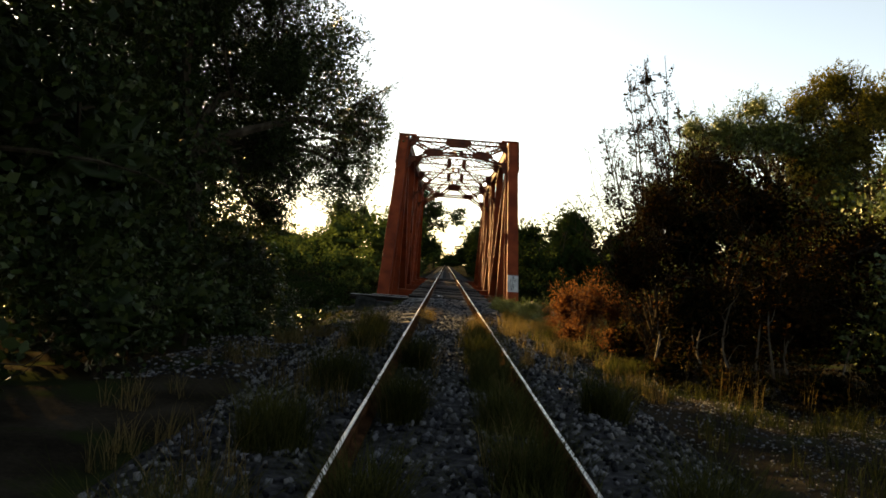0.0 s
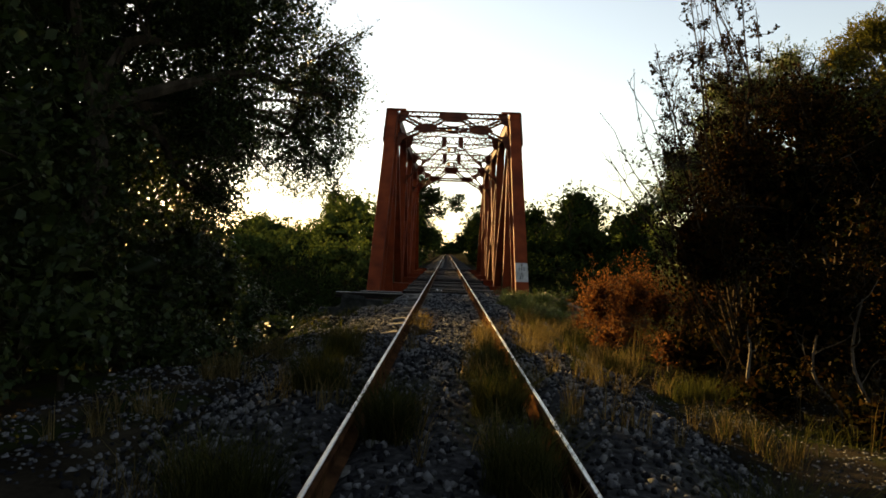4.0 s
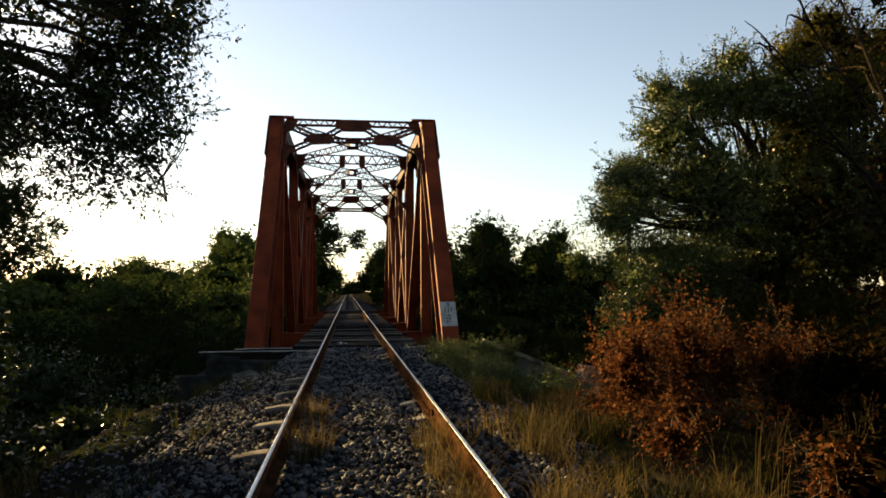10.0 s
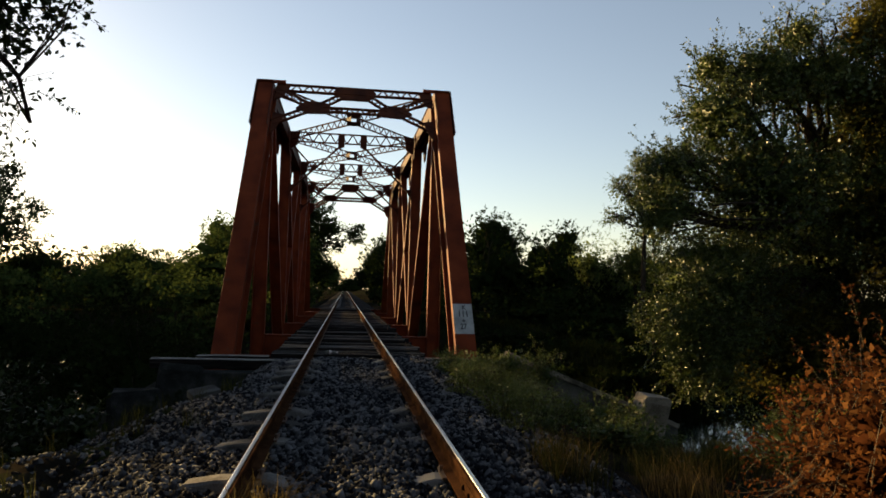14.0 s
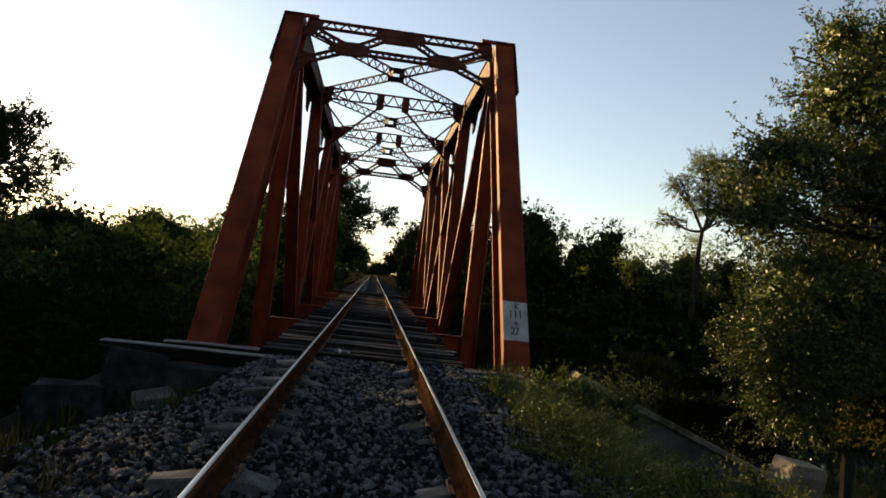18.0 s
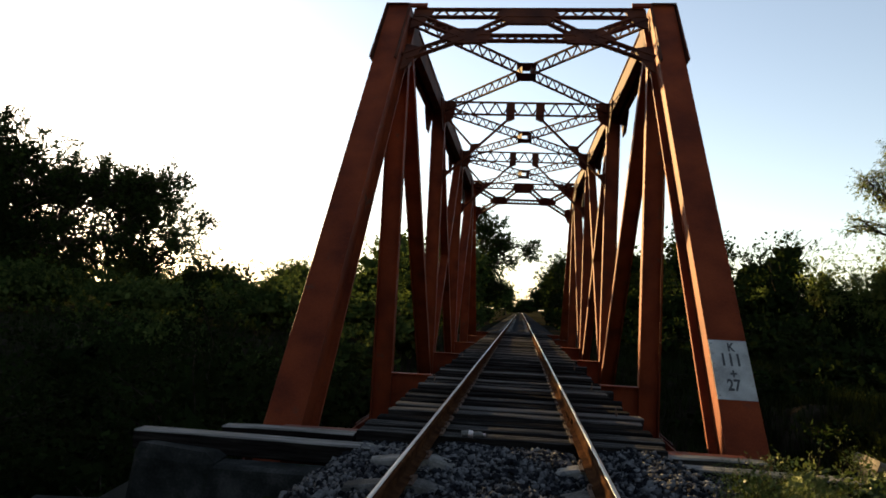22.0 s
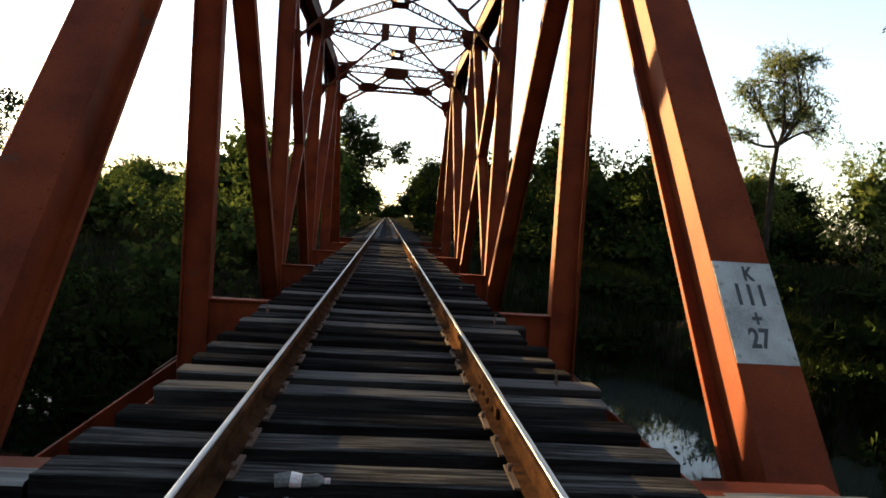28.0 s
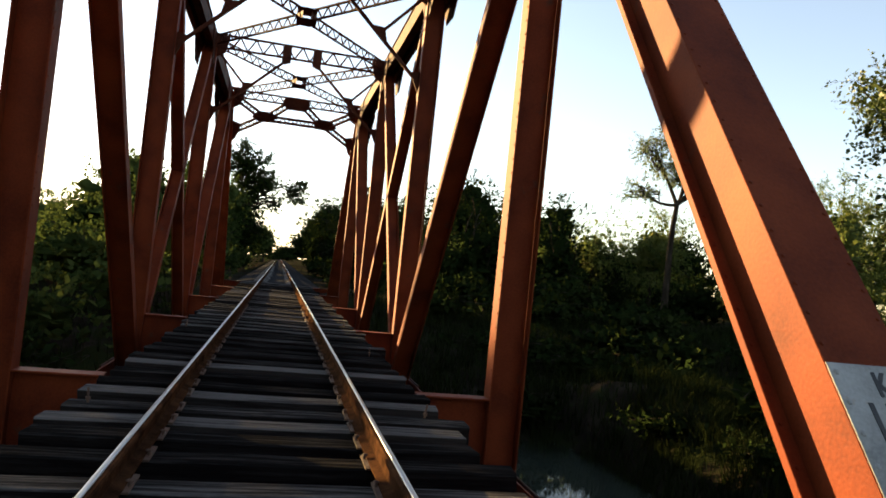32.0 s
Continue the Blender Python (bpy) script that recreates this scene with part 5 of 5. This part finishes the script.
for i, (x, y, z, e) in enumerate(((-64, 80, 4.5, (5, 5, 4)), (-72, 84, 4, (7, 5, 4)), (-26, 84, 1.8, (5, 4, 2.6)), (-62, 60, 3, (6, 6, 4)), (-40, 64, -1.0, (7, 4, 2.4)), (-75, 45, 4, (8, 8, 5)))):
    tree("tree", "dark bank tree beside the river", "tree", (x, y), (x, y, z * 0.4), 0.24, [((x, y, z), e)], 0.28, 0.5, 26, 0.95, 160 + i, LEAF_FAR_SHADED, group="distant trees", twig=0.02)

# overgrown river banks
for i, (x, y, w, h) in enumerate(((-7.5, 38, 3.0, 2.2), (-12, 41, 3.6, 2.6), (-18, 44, 4.5, 3.0), (-26, 48, 5.5, 3.0), (-14, 50, 4.0, 2.2), (-8.5, 66, 3.4, 2.4), (-15, 68, 4.4, 2.6), (-24, 70, 5, 2.6), (-34, 72, 6, 3.0), (-52, 72, 6, 5.0), (-62, 73, 7, 5.5), (-43, 71, 6, 3.6), (-6.3, 72.3, 2.6, 5.4), (9.0, 70, 3.2, 1.8), (15.5, 72, 4, 2.0), (6.0, 73, 2.0, 2.0), (21, 70.5, 3, 1.2), (7.6, 37.0, 1.7, 1.5), (21.5, 39, 2.6, 1.8), (-5.2, 37.6, 1.6, 3.2), (-6.5, 41.5, 2.4, 4.0), (-10, 37.0, 3.0, 3.6), (-12, 46, 4, 3.6), (-8.5, 45, 3.0, 3.4), (-5.6, 46.5, 1.9, 2.8), (-10, 49, 3.6, 2.8), (20, 37, 4, 2.4), (27, 40, 5, 3.0), (-20, 33, 5, 3), (-30, 38, 6, 3.4), (33, 63, 5, 1.4), (8.4, 38.4, 1.2, 1.2), (9.6, 41.8, 1.4, 1.4), (-5.2, 44.2, 1.5, 1.6), (-7.2, 47.5, 1.8, 1.8), (15.2, 37.8, 1.3, 1.7), (17.4, 38.0, 1.7, 2.1), (8, 55, 2.2, 0.8), (11.6, 47.2, 1.5, 0.7), (10.4, 50.2, 1.5, 0.7), (13.4, 49.6, 2.2, 1.0), (13, 56, 2.6, 0.9), (19, 55.5, 2.8, 0.9), (9.5, 60.5, 2.6, 0.9), (15, 62.5, 2.8, 0.9), (22.5, 61.5, 3.0, 1.0), (28, 76, 4, 2.2), (35, 76, 5, 2.6), (30, 84, 5, 3.0), (38, 50, 7, 3.6), (46, 60, 8, 4.5), (60, 72, 10, 5.0), (30, 44, 5, 3.2), (34, 30, 7, 4.0), (55, 40, 10, 5.5), (7.2, 65.5, 2.4, 1.2), (12.4, 66.5, 3.0, 1.3), (18, 66.5, 3.4, 1.0), (3.6, 76, 1.0, 1.3), (-3.5, 74, 1.0, 1.2), (3.8, 84, 1.2, 1.5), (-3.8, 82, 1.2, 1.5), (3.7, 94, 1.2, 1.6), (-3.8, 96, 1.3, 1.6), (-3.4, 108, 1.2, 1.6), (3.4, 106, 1.2, 1.6), (-6.4, 53, 2.2, 2.0), (-7.6, 57, 2.6, 2.4), (-5.8, 62, 2.0, 2.0), (11, 58, 1.6, 1.0), (17, 60.5, 2.0, 1.2), (24, 58, 2.4, 1.6), (-12, 57, 3.0, 1.6), (-18, 60, 4.0, 2.0))):
    z = float(max(ground_z(x, y), WATER_Z))
    near = abs(x) < 18 and y < (52 if abs(x) < 13 else 39)
    tree("shrub", "dark overgrown thicket on the river bank", "shrub", (x, y), (x, y, z + 0.4), 0.06, [((x, y, z + h * 0.55), (w, w * 0.8, h * 0.65))], 0.12 if near else 0.24, 3.0 if near else 1.4, 26 if near else 22, 0.5, 200 + i, LEAF_FAR_LIT if x < 0 and y > 55 else LEAF_FAR_SHADED, group="bank thickets", twig=0.012, bare=10, core=0.8)
# added, mostly unseen trees round the walk's start, to block sky light
for i, (x, y, z, e) in enumerate(((-9, 1, 4.5, (3.5, 4, 4.5)), (-8, -8, 4.5, (3.5, 5, 5)), (9, -2, 4, (3.4, 5, 4.5)), (12.5, 3, 3.4, (3, 4, 3.8)), (10, -13, 4.5, (4, 6, 5)), (-10, -20, 5, (5, 7, 6)), (11, -28, 5, (5, 8, 6)), (-2, -45, 5, (8, 5, 6)), (14, 11.5, 2.8, (3, 4, 3.2)), (15, 22, 3.2, (4, 5, 3.8)), (-16, 6, 4.5, (5, 6, 5)), (22, 30, 3.4, (5, 5, 4.2)))):
    tree("tree", "added leafy tree that blocks sky light beside the line", "tree", (x, y), (x, y, z * 0.45), 0.22, [((x, y, z), e)], 0.18 if y > 5 else 0.34, 1.1 if y > 5 else 0.3, 20, 0.7, 240 + i, LEAF, group=G, twig=0.015, bare=6, core=0.5)

# grass
gr = np.random.RandomState(9)


def roots(n, x0, x1, y0, y1, tuft=0.0):
    x, y = scatter(gr, n, x0, x1, y0, y1)
    if tuft:
        keep = (np.sin(x * 3.1 + y * 1.9) + np.sin(y * 2.7 - x * 1.3) + gr.uniform(-1, 1, n)) > tuft
        x, y = x[keep], y[keep]
    z = np.where(np.abs(x) < 2.0, bed_z(x, y) - 0.02, ground_z(x, y) - 0.02)
    return np.stack([x, y, z], -1)


blades("grass", "dry straw-coloured grass along the rails", "grass", np.concatenate([roots(160, 0.15, 0.62, 7, 20.5, 0.8), roots(120, -0.62, -0.2, 7, 20, 0.9), roots(420, 0.9, 3.0, 15, 24, 0.7), roots(500, -3.4, -1.0, 8, 20, 0.9)]), gr, 0.34, 0.004, 0.7, GRASS_DRY, 14)
# far-bank blades carry their shade in the grass colour
blades("grass", "rank grass on the far river bank, coloured as shaded", "grass", np.concatenate([roots(3600, 8.8, 22, 44.6, 52), roots(7000, 3.5, 30, 51.5, 68), roots(2600, -30, -3.5, 51.5, 70)]), gr, 0.75, 0.012, 0.7, GRASS_SHADED, 5)
blades("grass", "olive green grass on the bank beside the track", "grass", np.concatenate([roots(1500, 1.5, 4.5, 18, 27, 0.6), roots(1300, 2.0, 4.8, 27, 33, 1.5), roots(1500, 2.8, 8, 22, 33, 1.3), roots(500, -4.5, -1.6, 18, 32, 0.9), roots(1500, 2.6, 8.5, 9, 20, 0.6)]), gr, 0.3, 0.004, 0.6, GRASS_GREEN, 12)


blades("grass", "tall pale dry stalks below the bushes", "grass", np.concatenate([roots(45, 3.6, 8.0, 15.4, 17.6), roots(24, 2.8, 5, 19.5, 21.0)]), gr, 0.8, 0.003, 0.35, GRASS_DRY, 4)


def tuft_roots(spots, n):
    """Roots of rounded grass tufts: (x, y, radius) each."""
    out = []
    for x, y, r in spots:
        a, d = gr.uniform(0, 2 * math.pi, n), r * np.sqrt(gr.uniform(0, 1, n)) * 0.6
        px, py = x + d * np.cos(a), y + d * np.sin(a)
        out.append(np.stack([px, py, np.where(np.abs(px) < 2.3, bed_z(px, py) - 0.03, ground_z(px, py) - 0.02)], -1))
    return np.concatenate(out)


blades("grass", "rounded tufts of fine dark grass between the rails", "grass", tuft_roots([(0.46, 8.5, 0.42), (0.44, 9.9, 0.36), (0.42, 11.6, 0.36), (-0.48, 9.0, 0.26), (-0.46, 11.6, 0.26), (-1.25, 8.4, 0.46), (-1.3, 10.6, 0.4), (-1.2, 13.0, 0.42), (0.42, 13.6, 0.34), (0.4, 15.4, 0.32), (-0.46, 14.6, 0.26), (0.46, 17.2, 0.34), (-1.3, 16.4, 0.45), (1.35, 9.4, 0.34), (1.5, 12.6, 0.38), (-1.4, 18.6, 0.36), (0.4, 7.2, 0.36)], 900), gr, 0.46, 0.003, 1.0, GRASS_GREEN)
blades("grass", "sunlit straw tufts beside the rail", "grass", tuft_roots([(0.55, 19.4, 0.3), (0.6, 20.6, 0.32), (0.62, 21.8, 0.34), (-0.5, 21.6, 0.26), (-0.55, 23.2, 0.28), (1.25, 19.6, 0.4), (1.5, 21.2, 0.45), (1.9, 22.6, 0.45), (2.4, 20.2, 0.5), (2.6, 24.4, 0.5), (1.7, 24.6, 0.4), (-2.6, 20.4, 0.4), (-3.3, 22.4, 0.5), (-2.9, 18.4, 0.4)], 260), gr, 0.36, 0.0025, 0.9, GRASS_DRY)

weeds = tuft_roots([(1.9 + 0.35 * math.sin(k * 2.7) + 0.1 * (k % 3), 26.4 + k * 0.36, 0.22 + 0.1 * (k % 4)) for k in range(17)], 1)
for k, (x, y, z) in enumerate(weeds):
    r = 0.18 + 0.05 * (k % 4)
    tree("weed", "low leafy green weed on the verge", "weed", (x, y), (x, y, z + 0.08), 0.006, [((x, y, z + r * 0.7), (r, r, r * 0.8))], 0.022, 900, 20, 0.07, 320 + k, WEED, group="weeds", twig=0.002, sprig=2.6, slim=0.34, core=0.4, hull=0, bare=6)
blades("grass", "fine yellow-green grass tufts by the wing wall", "grass", tuft_roots([(2.2, 30.1, 0.45), (2.6, 29.6, 0.5), (2.15, 31.0, 0.35), (2.9, 30.7, 0.5), (2.4, 28.8, 0.45), (3.2, 29.9, 0.5), (2.0, 32.0, 0.3), (2.5, 31.9, 0.35)], 620), gr, 0.42, 0.0024, 1.0, WEED)

# ---- loose things by the bridge end ----


def timber(x0, x1, y, z, w, h, skew, label):
    s = Shape()
    ends = []
    n = 4
    prof2 = chamfered(w, h, 0.015)
    r2 = random.Random(int(x0 * 100 + y * 10))
    pts = []
    for i in range(n + 1):
        x = x0 + (x1 - x0) * i / n
        j = r2.uniform(-0.008, 0.008)
        pts += [(x - x0, skew * (x - x0) - a, b + j) for a, b in prof2]
    k = 8
    s.add(pts, [(j * k + i, j * k + (i + 1) % k, (j + 1) * k + (i + 1) % k, (j + 1) * k + i) for j in range(n) for i in range(k)] + [tuple(range(k - 1, -1, -1)), tuple(range(n * k, n * k + k))])
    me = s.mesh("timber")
    me.materials.append(TIE_SIDE_SHADED)
    me.materials.append(TIMBER_TOP_LIT)
    # lit tone on the upper faces, shaded tone on the rest
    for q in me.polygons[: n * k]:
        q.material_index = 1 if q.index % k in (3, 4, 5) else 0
    o = new("timber_beam", me)
    o.location = (x0, y, z - h / 2)
    return tagged(o, label, "timber", "old timbers")


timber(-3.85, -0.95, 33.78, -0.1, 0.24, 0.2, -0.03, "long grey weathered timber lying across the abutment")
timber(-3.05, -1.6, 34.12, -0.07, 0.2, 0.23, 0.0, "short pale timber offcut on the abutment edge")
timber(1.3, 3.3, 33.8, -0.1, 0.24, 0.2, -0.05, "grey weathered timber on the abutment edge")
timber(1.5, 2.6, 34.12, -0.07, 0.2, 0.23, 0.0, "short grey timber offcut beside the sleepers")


def slab(name, label, cat, at, size, turn, mat, seed, rough=0.12):
    """A broken block of concrete or stone, with uneven corners and worn edges."""
    r3 = random.Random(seed)
    bm = bmesh.new()
    bmesh.ops.create_cube(bm, size=1)
    bmesh.ops.bevel(bm, geom=bm.edges[:], offset=0.08, segments=1, affect="EDGES")
    for v in bm.verts:
        v.co += Vector([r3.uniform(-rough, rough) * 0.5 for _ in range(3)])
        v.co = Vector((v.co.x * size[0], v.co.y * size[1], v.co.z * size[2]))
    me = bpy.data.meshes.new(name)
    bm.to_mesh(me)
    bm.free()
    me.materials.append(mat)
    o = new(name, me)
    o.matrix_basis = Matrix.Translation(at) @ pose(0, 0, 0, *turn)
    return tagged(o, label, cat)


# marker block: its sunlit tan is in the material colour
slab("concrete_block", "leaning broken concrete marker block in the weeds", "concrete block", (5.1, 30.7, -0.95), (0.56, 0.35, 1.3), (6, 8, 12), SUNLIT_CONCRETE, 1)
slab("concrete_block", "squat stained concrete block by the abutment corner", "concrete block", (-3.25, 33.38, -0.75), (0.8, 0.42, 1.16), (0, 6, 4), CONCRETE_SHADED, 2, 0.06)
slab("concrete_block", "low bluish concrete block below the abutment", "concrete block", (-3.75, 32.5, -1.0), (0.85, 0.6, 0.9), (0, -4, 12), CONCRETE_SHADED, 3, 0.08)
slab("stone_slab", "flat pale stone slab lying on the ballast shoulder", "stone", (-2.45, 31.75, -0.5), (0.5, 0.42, 0.14), (6, -10, 25), CONCRETE, 4)
slab("stone", "rounded boulder at the water's edge", "stone", (10.6, 36.6, -3.3), (1.3, 1.0, 0.9), (5, 8, 30), CONCRETE, 5, 0.2)
slab("stone", "rounded boulder at the water's edge", "stone", (11.6, 35.9, -3.1), (0.9, 0.8, 0.7), (15, -8, 70), CONCRETE, 6, 0.2)
# crushed plastic bottle by the first bridge sleeper
bottle = thing("plastic_bottle", "crushed plastic bottle with a faded red label", "bottle", (-0.45, 33.85, 0.02))
part("body", Shape().tube([(0, 0, 0.03), (0.06, 0.01, 0.035), (0.13, 0.01, 0.03), (0.19, 0.02, 0.033), (0.22, 0.02, 0.03)], [0.03, 0.034, 0.028, 0.03, 0.012], 10), TIE_CONCRETE, bottle)
part("label", Shape().tube([(0.07, 0.01, 0.035), (0.12, 0.01, 0.031)], [0.0355, 0.0305], 10), WRAPPER, bottle, "faded red paper label")
part("cap", Shape().tube([(0.22, 0.02, 0.03), (0.245, 0.02, 0.03)], [0.014, 0.014], 8), WRAPPER, bottle)


# hook bolts that stand out of some sleeper ends
BOLT = Shape().tube([(0, 0, -0.02), (0, 0, 0.11)], [0.009, 0.009], 6).prism([(0.02 * math.cos(i * math.pi / 3), 0.02 * math.sin(i * math.pi / 3)) for i in range(6)], (0, 0, 0.012), (0, 0, 0.034), (0, 1, 0)).mesh("hook_bolt")
for i, (x, y) in enumerate(((1.39, 39.4), (-1.38, 39.3), (1.4, 43.5), (-1.4, 45.6), (1.41, 47.8), (1.4, 36.2))):
    o = part("hook_bolt", BOLT, PLATE, track, "rusty hook bolt with a nut")
    o.location = (x, y, 0.0)
    o.rotation_euler = (0.08 * math.sin(i), 0.1 * math.cos(i * 2), 0)
